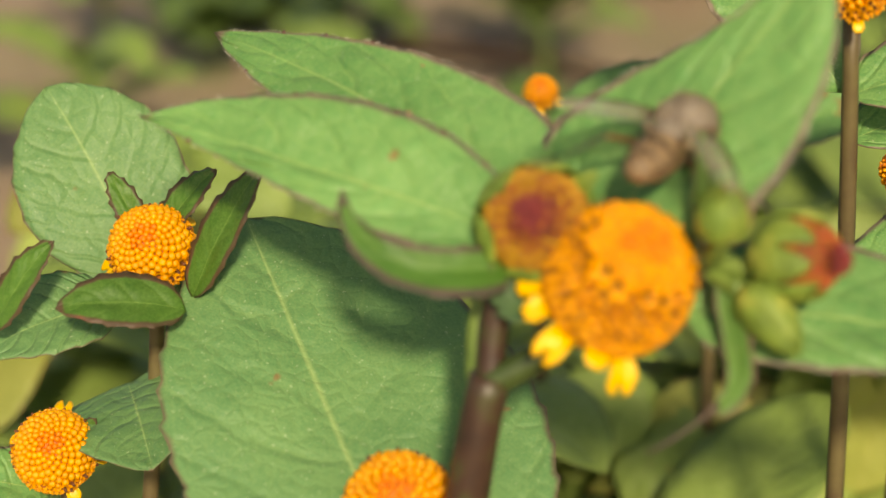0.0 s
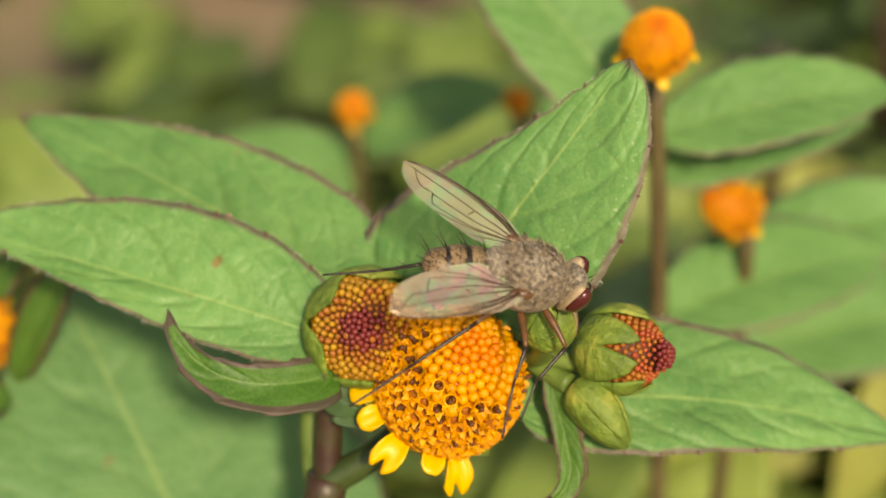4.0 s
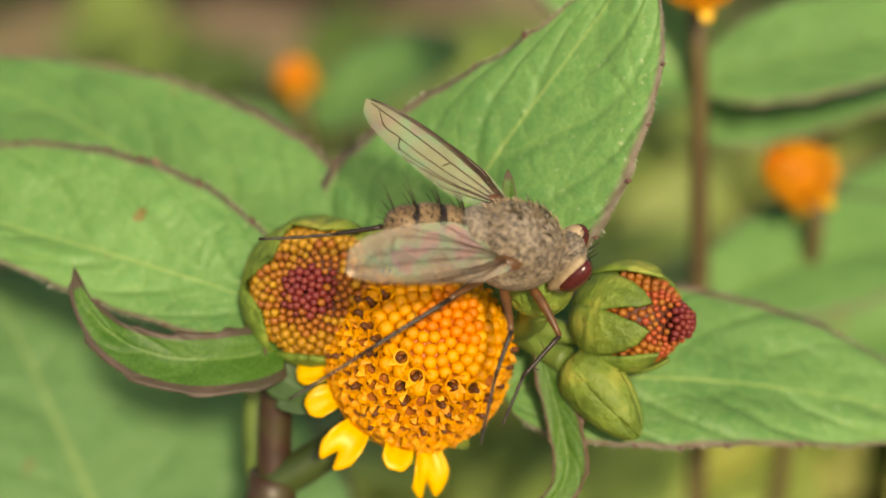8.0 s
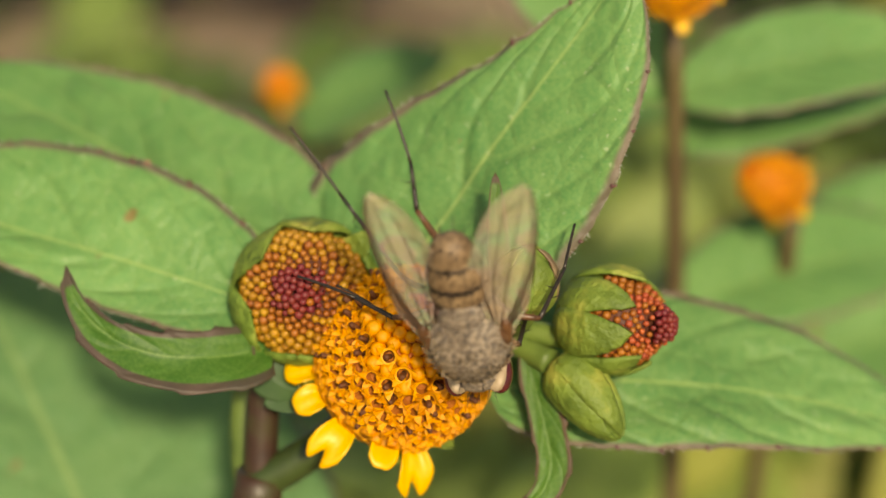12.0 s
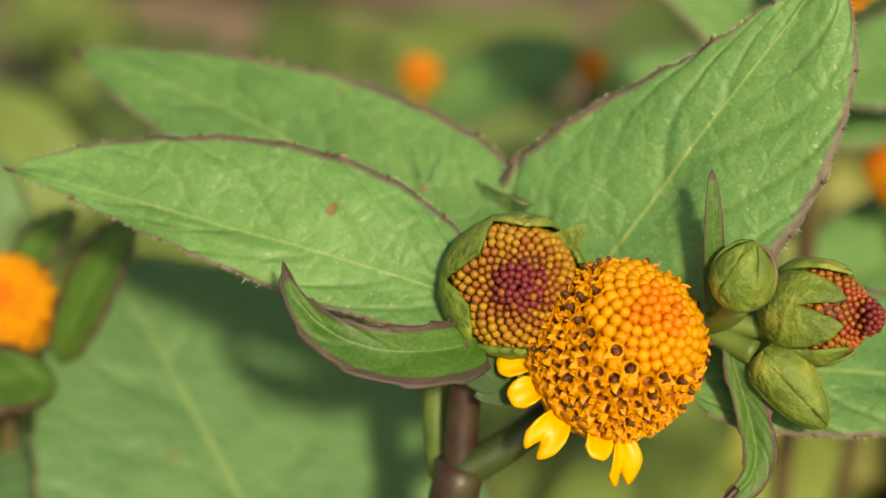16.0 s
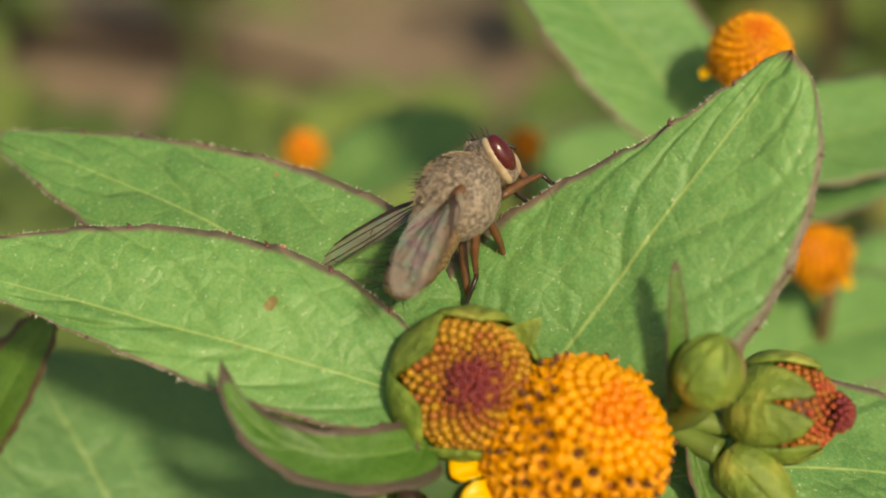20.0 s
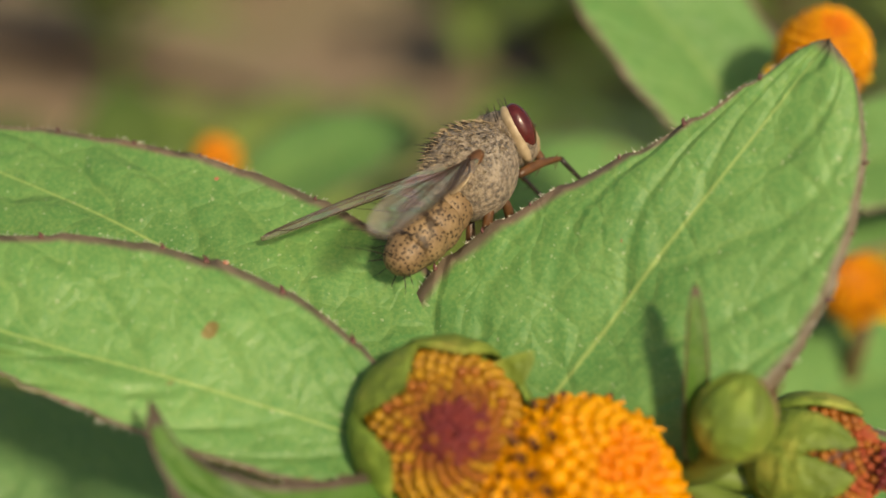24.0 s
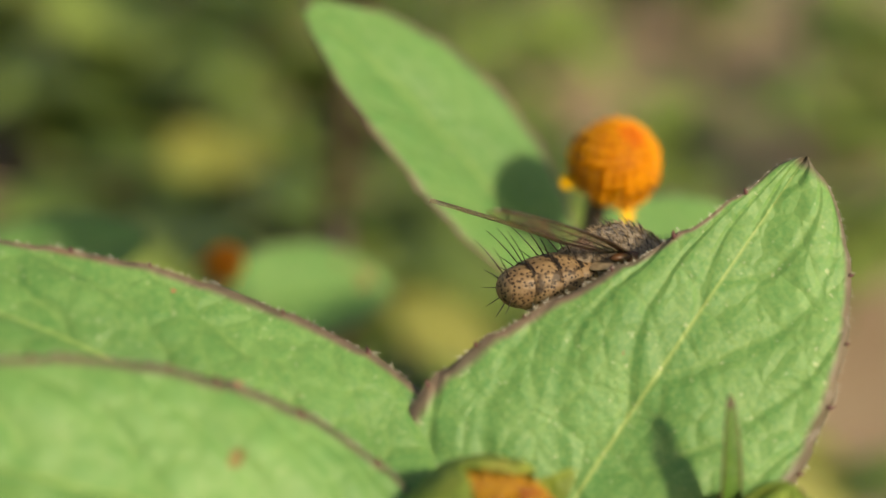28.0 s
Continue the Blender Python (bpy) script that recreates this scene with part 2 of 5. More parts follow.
    bumped(nodes, links, h, relief, 0.00030, p)
    t = nodes.new("ShaderNodeBsdfTranslucent")
    links.new(mixed(nodes, links, 0.4, col, (0.30, 0.50, 0.03)), t.inputs["Color"])
    mix = nodes.new("ShaderNodeMixShader")
    mix.inputs[0].default_value = 0.22
    links.new(p.outputs[0], mix.inputs[1])
    links.new(t.outputs[0], mix.inputs[2])
    links.new(mix.outputs[0], nodes["Material Output"].inputs["Surface"])
    return m


LEAF = leaf_material("leaf blade", (0.070, 0.225, 0.060), (0.140, 0.335, 0.098), (0.155, 0.098, 0.092), (0.42, 0.54, 0.17), tint=0.06, margin_width=0.905)
LEAF_UPRIGHT = leaf_material("upright leaf blade", (0.070, 0.225, 0.060), (0.140, 0.335, 0.098), (0.155, 0.098, 0.092), (0.42, 0.54, 0.17), veins=5.0, tint=0.06, margin_width=0.905, lean=0.30)
LEAF_BIG = leaf_material("broad leaf blade", (0.085, 0.220, 0.078), (0.130, 0.280, 0.098), (0.125, 0.075, 0.060), (0.34, 0.47, 0.17), veins=7.0, margin_width=0.965)
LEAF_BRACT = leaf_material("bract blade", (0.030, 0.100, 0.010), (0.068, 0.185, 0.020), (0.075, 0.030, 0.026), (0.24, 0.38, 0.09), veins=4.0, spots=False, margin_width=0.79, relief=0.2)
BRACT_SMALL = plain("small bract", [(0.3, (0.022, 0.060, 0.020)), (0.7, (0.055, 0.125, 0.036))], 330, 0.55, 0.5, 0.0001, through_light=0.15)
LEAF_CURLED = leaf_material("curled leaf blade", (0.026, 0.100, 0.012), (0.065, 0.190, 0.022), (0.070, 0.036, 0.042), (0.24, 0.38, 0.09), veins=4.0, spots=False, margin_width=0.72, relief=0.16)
LEAF_WEED = leaf_material("weed leaf", (0.120, 0.190, 0.036), (0.24, 0.33, 0.075), (0.18, 0.22, 0.06), (0.30, 0.42, 0.12), veins=6.0, spots=True, tint=0.22, margin_width=0.97)
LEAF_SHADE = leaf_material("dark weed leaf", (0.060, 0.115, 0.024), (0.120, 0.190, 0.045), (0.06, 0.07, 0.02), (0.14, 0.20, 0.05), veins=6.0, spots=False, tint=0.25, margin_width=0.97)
LEAF_OLD = leaf_material("yellowing leaf", (0.21, 0.25, 0.045), (0.33, 0.36, 0.085), (0.20, 0.10, 0.03), (0.45, 0.40, 0.12), veins=6.0, tint=0.25, margin_width=0.96)
LEAF_PALE = leaf_material("pale weed leaf", (0.18, 0.26, 0.050), (0.31, 0.39, 0.095), (0.24, 0.24, 0.07), (0.40, 0.48, 0.16), veins=6.0, tint=0.2, margin_width=0.97)
TOOTH = plain("margin tooth", [(0.3, (0.08, 0.034, 0.034)), (0.7, (0.17, 0.066, 0.056))], 1500, 0.5, 0.5, 0.00005)
STEM_RED = plain("red-brown stem", [(0.30, (0.026, 0.013, 0.008)), (0.50, (0.046, 0.022, 0.013)), (0.68, (0.050, 0.050, 0.016))], 420, 0.45, 0.5, 0.00008)
STEM_DARK = plain("dark green stem", [(0.3, (0.022, 0.036, 0.008)), (0.7, (0.045, 0.075, 0.016))], 420, 0.45, 0.5, 0.00008)
STEM_FAR = plain("brown flower stalk", [(0.3, (0.075, 0.050, 0.024)), (0.7, (0.14, 0.115, 0.045))], 300, 0.5, 0.4, 0.00008)
STEM_GREEN = plain("green stem", [(0.3, (0.09, 0.15, 0.03)), (0.7, (0.20, 0.29, 0.06))], 400, 0.45, 0.4, 0.00006, through_light=0.15)
SEPAL = plain("bud scale", [(0.24, (0.12, 0.07, 0.035)), (0.33, (0.10, 0.17, 0.022)), (0.52, (0.19, 0.285, 0.042)), (0.66, (0.36, 0.40, 0.075)), (0.78, (0.54, 0.45, 0.085))], 430, 0.60, 1.0, 0.00034, through_light=0.18, random_tint=0.10)
SEPAL_BROWN = plain("withered bud scale", [(0.3, (0.12, 0.07, 0.05)), (0.7, (0.27, 0.20, 0.09))], 500, 0.55, 0.5, 0.0001)
ORANGE = plain("closed floret", [(0.3, (0.82, 0.31, 0.003)), (0.7, (0.92, 0.44, 0.006))], 900, 0.5, 0.3, 0.00004, through_light=0.25, random_tint=0.08)
ORANGE_TIP = plain("tip floret", [(0.3, (0.80, 0.20, 0.003)), (0.7, (0.90, 0.30, 0.005))], 900, 0.5, 0.3, 0.00004, through_light=0.25, random_tint=0.08)
ORANGE_OPEN = plain("open floret", [(0.3, (0.72, 0.27, 0.003)), (0.7, (0.92, 0.45, 0.010))], 1500, 0.5, 0.3, 0.00004, through_light=0.22, random_tint=0.14)
ANTHER = plain("anther", [(0.3, (0.060, 0.016, 0.005)), (0.7, (0.17, 0.055, 0.010))], 2200, 0.6, 0.4, 0.00004)
THROAT = plain("floret throat", [(0.3, (0.24, 0.060, 0.004)), (0.7, (0.46, 0.15, 0.006))], 2200, 0.7, 0.4, 0.00004)
CORE = plain("flower core", [(0.3, (0.40, 0.095, 0.002)), (0.7, (0.54, 0.16, 0.004))], 700, 0.6, 0.6, 0.0001)
PETAL = plain("ray petal", [(0.3, (0.90, 0.50, 0.004)), (0.7, (0.95, 0.62, 0.010))], 420, 0.4, 0.4, 0.00006, through_light=0.3)
BUD_GOLD = plain("unripe floret", [(0.3, (0.36, 0.155, 0.008)), (0.7, (0.56, 0.30, 0.020))], 900, 0.4, 0.3, 0.00004, random_tint=0.14, through_light=0.15)
BUD_RED = plain("red floret", [(0.3, (0.11, 0.010, 0.012)), (0.7, (0.23, 0.026, 0.022))], 900, 0.45, 0.3, 0.00004, random_tint=0.15)
BUD_MIX = plain("reddish gold floret", [(0.3, (0.23, 0.055, 0.009)), (0.7, (0.40, 0.15, 0.012))], 900, 0.42, 0.3, 0.00004, random_tint=0.14)
BUD_MID = plain("orange red floret", [(0.3, (0.30, 0.050, 0.018)), (0.7, (0.48, 0.105, 0.024))], 900, 0.45, 0.3, 0.00004, random_tint=0.14)
# dusky red core, coloured darker still to stand in for shading between florets
BUD_CORE = plain("bud core", [(0.3, (0.06, 0.013, 0.005)), (0.7, (0.12, 0.028, 0.006))], 900, 0.6, 0.4, 0.0001)
SPOT = plain("brown leaf spot", [(0.3, (0.07, 0.035, 0.012)), (0.7, (0.17, 0.09, 0.03))], 1800, 0.7, 0.5, 0.00004)
SPOT_RED = plain("rust leaf spot", [(0.3, (0.26, 0.07, 0.04)), (0.7, (0.42, 0.16, 0.09))], 1800, 0.7, 0.5, 0.00004)
HAIR = plain("pale hair", [(0.3, (0.55, 0.55, 0.45)), (0.7, (0.75, 0.74, 0.62))], 900, 0.5, 0.1, 0.00001)


# ---- ground ----
def ground_material():
    m, nodes, links, p = material("soil")
    coarse = noise_of(nodes, links, 22, 7, 0.62)
    fine = noise_of(nodes, links, 420, 6, 0.6)
    r = ramp(nodes, [(0.25, (0.22, 0.145, 0.090)), (0.5, (0.39, 0.285, 0.185)), (0.78, (0.52, 0.40, 0.27))])
    links.new(mixed(nodes, links, 0.4, coarse, fine), r.inputs[0])
    moss = ramp(nodes, [(0.50, (0, 0, 0)), (0.66, (1, 1, 1))])
    links.new(noise_of(nodes, links, 11, 4), moss.inputs[0])
    col = mixed(nodes, links, maths(nodes, links, "MULTIPLY", moss.outputs[0], 0.6), r.outputs[0], (0.12, 0.16, 0.045))
    links.new(col, p.inputs["Base Color"])
    p.inputs["Roughness"].default_value = 0.92
    bumped(nodes, links, fine, 0.8, 0.004, p)
    return m


SOIL = ground_material()
bm = bmesh.new()
steps = [-60, -12, -3, -1, -0.5] + [-0.4 + 0.02 * i for i in range(61)] + [1.0, 1.6, 3, 12, 60]
grid = [[bm.verts.new((x, y, (0.006 * noise.noise(Vector((x * 14, y * 14, 0))) + 0.0025 * noise.noise(Vector((x * 60, y * 60, 3)))) if abs(x) < 1.2 and abs(y) < 1.2 else -0.002)) for x in steps] for y in steps]
for a, b in zip(grid, grid[1:]):
    for i in range(len(steps) - 1):
        bm.faces.new((a[i], a[i + 1], b[i + 1], b[i]))
tagged(new("ground", mesh_of("ground", bm, SOIL)), "brown crumbly garden soil with green patches", "ground", kind="structure")


# ---- leaves ----
EDGES = []


def blade(mid, left, right, normal, fold=12.0, rise=0.8, fall=0.8, rise_r=0.0, fall_r=0.0, blunt=0.0, teeth=0, tooth=0.0, pucker=0.0, thick=0.00016, ns=36, nd=9, veins=7.0, curl=0.0, lean=0.17, seed=1):
    """A leaf blade of real thickness along the curve mid; left and right are its half widths, fold lifts the halves off the midrib."""
    line = bezier(mid, ns)
    def width_at(s, r, f):
        peak = (r / (r + f)) ** r * (f / (r + f)) ** f
        return (max(s, 1e-4) ** r) * (max(1 - s, 1e-4) ** f) / peak + blunt * s ** 5 * math.sqrt(max(1 - s, 0))

    bm = bmesh.new()
    layer = bm.loops.layers.uv.new("blade")
    info = {}
    sheets = []
    n0 = Vector(normal).normalized()
    for level in (0.5, -0.5):
        rows = []
        for i, p in enumerate(line):
            s = i / ns
            d = (line[min(i + 1, ns)] - line[max(i - 1, 0)]).normalized()
            n = (n0 - d * d.dot(n0)).normalized()
            side = n.cross(d)
            w_l = width_at(s, rise, fall)
            w_r = width_at(s, rise_r or rise, fall_r or fall)
            row = []
            for k in range(-nd, nd + 1):
                f = k / nd
                a = abs(f)
                w = w_l if f > 0 else w_r
                reach = (left if f > 0 else right) * w
                if teeth and a > 0.75:
                    saw = (s * teeth + (0.3 if f > 0 else 0.0)) % 1.0
                    reach += tooth * (saw ** 2) * (a - 0.75) * 4 * min(1, 8 * w) * (0.6 + 0.8 * abs(noise.noise(Vector((s * 9, f, seed)))))
                lift = math.sin(radians(fold)) * a - curl * a * a * a
                ph = abs(((s - lean * a - 0.7 * lean * a ** 2.6) * veins + (0.42 if f > 0 else 0.0) + 20.0) % 1.0 - 0.5) * 2
                uneven = 0.55 + 0.9 * noise.noise(Vector((s * 3.1, f * 1.3, seed * 1.9)))
                bump = pucker * uneven * w * math.sin(math.pi * min(1, a * 1.02)) * (1 - math.exp(-4 * ph)) * (1 - 0.3 * ph)
                bump += 0.6 * pucker * noise.noise(Vector((s * 5, f * 2.0, seed * 3.7)))
                q = p + side * (reach * f * math.cos(radians(fold))) + n * (reach * lift + bump + level * thick * (0.4 + 0.6 * (1 - a)))
                vert = bm.verts.new(q)
                info[vert] = (s, 0.5 + 0.5 * f)
                row.append(vert)
            rows.append(row)
        sheets.append(rows)
    top, low = sheets
    EDGES[:] = [[v.co.copy() for v in (r[0] for r in top)], [v.co.copy() for v in (r[-1] for r in top)], [r[nd].co.copy() for r in top]]

    def face(*vs):
        fc = bm.faces.new(vs)
        for lp in fc.loops:
            lp[layer].uv = info[lp.vert]

    for i in range(ns):
        for k in range(2 * nd):
            face(top[i][k], top[i + 1][k], top[i + 1][k + 1], top[i][k + 1])
            face(low[i][k], low[i][k + 1], low[i + 1][k + 1], low[i + 1][k])
        face(top[i][0], low[i][0], low[i + 1][0], top[i + 1][0])
        face(top[i][-1], top[i + 1][-1], low[i + 1][-1], low[i][-1])
    for k in range(2 * nd):
        face(top[0][k], top[0][k + 1], low[0][k + 1], low[0][k])
        face(top[ns][k], low[ns][k], low[ns][k + 1], top[ns][k + 1])
    return bm


# ---- the flowering plant ----
plant = thing("flowering_plant", "flowering herb with a reddish stem, orange button flower and green buds", "plant", mm(-11, -2, 0))
plant_base = plant.location.copy()


def on_plant(ob):
    ob.location = ob.location - plant_base
    return ob


def plant_leaf(label, mat, glands=0, marks=(), **kw):
    ob = on_plant(part("leaf", blade(**kw), mat, plant, label))
    if glands:
        bm = bmesh.new()
        pick = random.Random(kw["seed"])
        for edge in EDGES[:2]:
            n = len(edge) - 1
            for k in range(1, glands):
                i = int(n * (k + pick.uniform(-0.25, 0.25)) / glands)
                p, m = edge[i], EDGES[2][i]
                out = (p - m).normalized()
                ahead = (edge[min(i + 1, n)] - edge[max(i - 1, 0)]).normalized()
                r = pick.uniform(0.00005, 0.00011)
                tube(bm, bezier([p - out * r * 1.5, p + out * r * 0.6, p + out * r * 1.8 + ahead * r * 2.6], 4), [r * 1.5, r * 1.3, r, r * 0.7, r * 0.25], 7)
        part("margin_tooth", bm, TOOTH, ob, "small dark red teeth on the leaf margin")
        bm = bmesh.new()
        for edge in EDGES[:2]:
            n = len(edge) - 1
            for k in range(150):
                x = pick.uniform(0.02, 0.98) * n
                i = int(x)
                p = edge[i].lerp(edge[min(i + 1, n)], x - i)
                out = (p - EDGES[2][i]).normalized() + Vector([pick.uniform(-0.6, 0.6) for _ in range(3)])
                tube(bm, [p - out * 0.00002, p + out * pick.uniform(0.00006, 0.00018)], [0.000016, 0.000006], 3)
        part("margin_hair", bm, HAIR, ob, "tiny pale hairs along the margin")
    for where, r, mat_spot in marks:
        v = min(ob.data.vertices, key=lambda q: (q.co - Vector(where)).length)
        bm = bmesh.new()
        pick = random.Random(int(r * 1e7))
        m = placed(v.co + Vector(kw["normal"]).normalized() * 0.00006, kw["normal"])
        ring = [bm.verts.new(m @ Vector((r * q * math.cos(a), r * 0.7 * q * math.sin(a), 0))) for a, q in [(2 * math.pi * k / 11, pick.uniform(0.65, 1.15)) for k in range(11)]]
        top = bm.verts.new(m @ Vector((0, 0, 0.00004)))
        for k in range(11):
            bm.faces.new((ring[k], ring[(k + 1) % 11], top))
        part("leaf_spot", bm, mat_spot, ob, "small withered spot")
    return ob


plant_leaf("upright green leaf with a purple-brown margin", LEAF_UPRIGHT, 8, [(mm(1.7, 8.9, 94.4), 0.00022, SPOT_RED)], mid=[mm(-4.8, 3.6, 84.0), mm(3.0, 7.0, 94.6), mm(10.3, 9.8, 103.7)], left=0.0080, right=0.0074, normal=(-0.40, -0.74, 0.54), fold=2, rise=0.5, fall=1.75, rise_r=0.6, fall_r=0.75, blunt=0.46, teeth=9, tooth=0.00022, pucker=0.00060, veins=5.0, lean=0.30, ns=70, nd=12, seed=2)
plant_leaf("spreading green leaf with a dark toothed margin", LEAF, 8, [(mm(-15.5, 9.8, 92.2), 0.00018, SPOT_RED)], mid=[mm(-8.0, 2.4, 87.6), mm(-21, 5.0, 91.0), mm(-34.8, 9.2, 92.5)], left=0.0029, right=0.0056, normal=(0.0, -0.66, 0.75), fold=3, rise=0.35, fall=1.1, rise_r=0.6, fall_r=0.9, teeth=8, tooth=0.00022, pucker=0.00060, veins=6.0, ns=70, nd=12, seed=5)
plant_leaf("green leaf with a reddish margin behind the others", LEAF, 8, [(mm(-16.2, 16.8, 93.1), 0.00025, SPOT_RED)], mid=[mm(-6.4, 5.6, 88.0), mm(-18, 13.0, 93.0), mm(-33.2, 21.7, 94.5)], left=0.0048, right=0.0057, normal=(0.1, -0.62, 0.78), fold=4, rise=0.5, fall=0.9, rise_r=0.35, fall_r=0.9, teeth=9, tooth=0.00022, pucker=0.00060, veins=6.0, ns=70, nd=12, seed=8)
plant_leaf("long green leaf with a pale underside and a small brown spot", LEAF, 8, [(mm(19.3, 7.1, 80.6), 0.0003, SPOT)], mid=[mm(2.9, 2.2, 82.8), mm(14, 5.0, 83.2), mm(28.8, 7.0, 76.9)], left=0.0061, right=0.0042, normal=(0.28, -0.44, 0.85), fold=2, rise=0.5, fall=0.9, rise_r=0.4, fall_r=0.8, teeth=8, tooth=0.0002, pucker=0.00060, veins=6.0, ns=70, nd=12, seed=11)
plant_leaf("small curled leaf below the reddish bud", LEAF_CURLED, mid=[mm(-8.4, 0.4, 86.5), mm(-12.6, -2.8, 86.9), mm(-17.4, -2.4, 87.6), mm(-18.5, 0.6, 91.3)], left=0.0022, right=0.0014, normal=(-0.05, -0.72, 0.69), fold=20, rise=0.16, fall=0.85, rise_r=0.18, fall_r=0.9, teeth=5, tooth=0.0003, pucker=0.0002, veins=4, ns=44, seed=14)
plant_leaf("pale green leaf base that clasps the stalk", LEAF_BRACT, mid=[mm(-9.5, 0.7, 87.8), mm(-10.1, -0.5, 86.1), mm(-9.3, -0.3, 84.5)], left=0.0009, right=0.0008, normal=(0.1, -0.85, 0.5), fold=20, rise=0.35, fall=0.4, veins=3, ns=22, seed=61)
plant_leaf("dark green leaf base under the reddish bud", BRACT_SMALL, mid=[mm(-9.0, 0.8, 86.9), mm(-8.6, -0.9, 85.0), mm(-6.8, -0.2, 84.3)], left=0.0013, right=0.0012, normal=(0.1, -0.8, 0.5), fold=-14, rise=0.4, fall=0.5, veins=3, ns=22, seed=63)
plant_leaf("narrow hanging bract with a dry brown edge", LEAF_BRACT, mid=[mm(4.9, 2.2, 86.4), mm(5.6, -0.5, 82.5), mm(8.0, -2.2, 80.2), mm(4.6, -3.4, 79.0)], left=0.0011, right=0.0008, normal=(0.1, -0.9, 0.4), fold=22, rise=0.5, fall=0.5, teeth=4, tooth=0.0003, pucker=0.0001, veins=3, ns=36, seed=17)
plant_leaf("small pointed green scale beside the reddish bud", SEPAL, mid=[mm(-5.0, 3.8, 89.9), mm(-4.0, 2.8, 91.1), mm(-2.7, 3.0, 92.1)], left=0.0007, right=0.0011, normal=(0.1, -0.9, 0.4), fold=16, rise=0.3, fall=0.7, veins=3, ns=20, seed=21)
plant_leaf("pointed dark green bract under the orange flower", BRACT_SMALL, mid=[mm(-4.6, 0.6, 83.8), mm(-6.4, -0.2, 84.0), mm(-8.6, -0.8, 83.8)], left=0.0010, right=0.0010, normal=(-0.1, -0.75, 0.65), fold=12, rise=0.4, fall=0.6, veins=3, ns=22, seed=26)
plant_leaf("narrow upright bract with a brown edge", LEAF_BRACT, mid=[mm(4.0, 0.6, 88.0), mm(3.8, 0.8, 91.5), mm(3.7, 2.6, 95.5)], left=0.0006, right=0.0006, normal=(0.1, -0.9, 0.4), fold=16, rise=0.3, fall=0.5, veins=3, ns=24, seed=19)


def stem(name, points, r0, r1, mat, parent, label="", n=16, sides=14):
    bm = bmesh.new()
    tube(bm, bezier(points, n), tapered(r0, r1, n), sides)
    ob = part(name, bm, mat, parent, label)
    return on_plant(ob) if parent == plant else ob


stem("stem", [mm(-13.5, -4, 0), mm(-14.5, -4, 40), mm(-12, -2.6, 68), mm(-9.3, 0, 78.9)], 0.0019, 0.00135, STEM_RED, plant, "reddish brown stem with fine hairs", 30)
stem("stem", [mm(-9.4, 0.1, 78.4), mm(-9.3, 1.2, 81.5), mm(-8.6, 2.2, 86.0)], 0.00095, 0.00085, STEM_RED, plant, "reddish brown flower stalk")
stem("stem", [mm(-9.6, 0.0, 78.3), mm(-6, 0.2, 80.0), mm(-2.2, 1.8, 83.5)], 0.00105, 0.0009, STEM_DARK, plant, "dark green flower stalk")
stem("stem", [mm(-10.2, 1.0, 77.5), mm(-11.2, 4.0, 80.5), mm(-10.4, 5.6, 84.0), mm(-7.5, 5.0, 88.0)], 0.0009, 0.0008, STEM_GREEN, plant, "pale green stalk")
stem("stem", [mm(-2.2, 2.6, 84.0), mm(1, 4.5, 86.5), mm(3.5, 2.9, 86.4), mm(7.6, 1.9, 86.2)], 0.0008, 0.0006, STEM_GREEN, plant, "green bud stalk")
stem("stem", [mm(2.8, 3.2, 86.6), mm(4.5, 2.2, 85.6), mm(6.4, 0.9, 85.4)], 0.0005, 0.0007, STEM_GREEN, plant, "green bud stalk")
stem("stem", [mm(2.8, 3.2, 86.4), mm(4.6, 1.2, 86.6), mm(5.1, -0.3, 89.4)], 0.0006, 0.0008, STEM_GREEN, plant, "green bud stalk")
stem("tendril", [mm(5.3, -3.2, 79.6), mm(3.6, -4.2, 78.0), mm(1.2, -5.4, 77.1)], 0.00022, 0.00008, STEM_RED, plant, "dry dark bract tip")


# ---- flower heads ----
def floret_closed():
    """A closed floret: a blunt five-sided knob."""
    bm = bmesh.new()
    lathe(bm, [(0.0, -0.9), (0.42, -0.7), (0.53, -0.1), (0.52, 0.16), (0.40, 0.38), (0.20, 0.50), (0.0, 0.54)], 10)
    for v in bm.verts:
        a = math.atan2(v.co.y, v.co.x)
        k = 1 + 0.07 * math.cos(5 * a) * min(1, 3 * math.hypot(v.co.x, v.co.y))
        v.co.x *= k
        v.co.y *= k
    return bm


def floret_open():
    """An open floret: a tube with a dark throat and five pointed lobes."""
    bm = bmesh.new()
    lathe(bm, [(0.0, -0.9), (0.34, -0.8), (0.36, 0.0), (0.44, 0.24), (0.34, 0.22), (0.27, -0.15), (0.0, -0.25)], 10)
    for fc in bm.faces:
        c = fc.calc_center_median()
        if math.hypot(c.x, c.y) < 0.325 and c.z > -0.5:
            fc.material_index = 1
    for k in range(5):
        a = 2 * math.pi * k / 5
        c, s = math.cos(a), math.sin(a)
        vs = [bm.verts.new((c * r - s * t, s * r + c * t, z)) for r, t, z in ((0.36, -0.25, 0.18), (0.36, 0.25, 0.18), (0.56, 0.15, 0.44), (0.78, 0.0, 0.48), (0.56, -0.15, 0.44))]
        bm.faces.new(vs)
        ws = [bm.verts.new(v.co - Vector((0, 0, 0.08))) for v in vs]
        bm.faces.new(ws[::-1])
        for i in range(5):
            bm.faces.new((vs[i], ws[i], ws[(i + 1) % 5], vs[(i + 1) % 5]))
    return bm


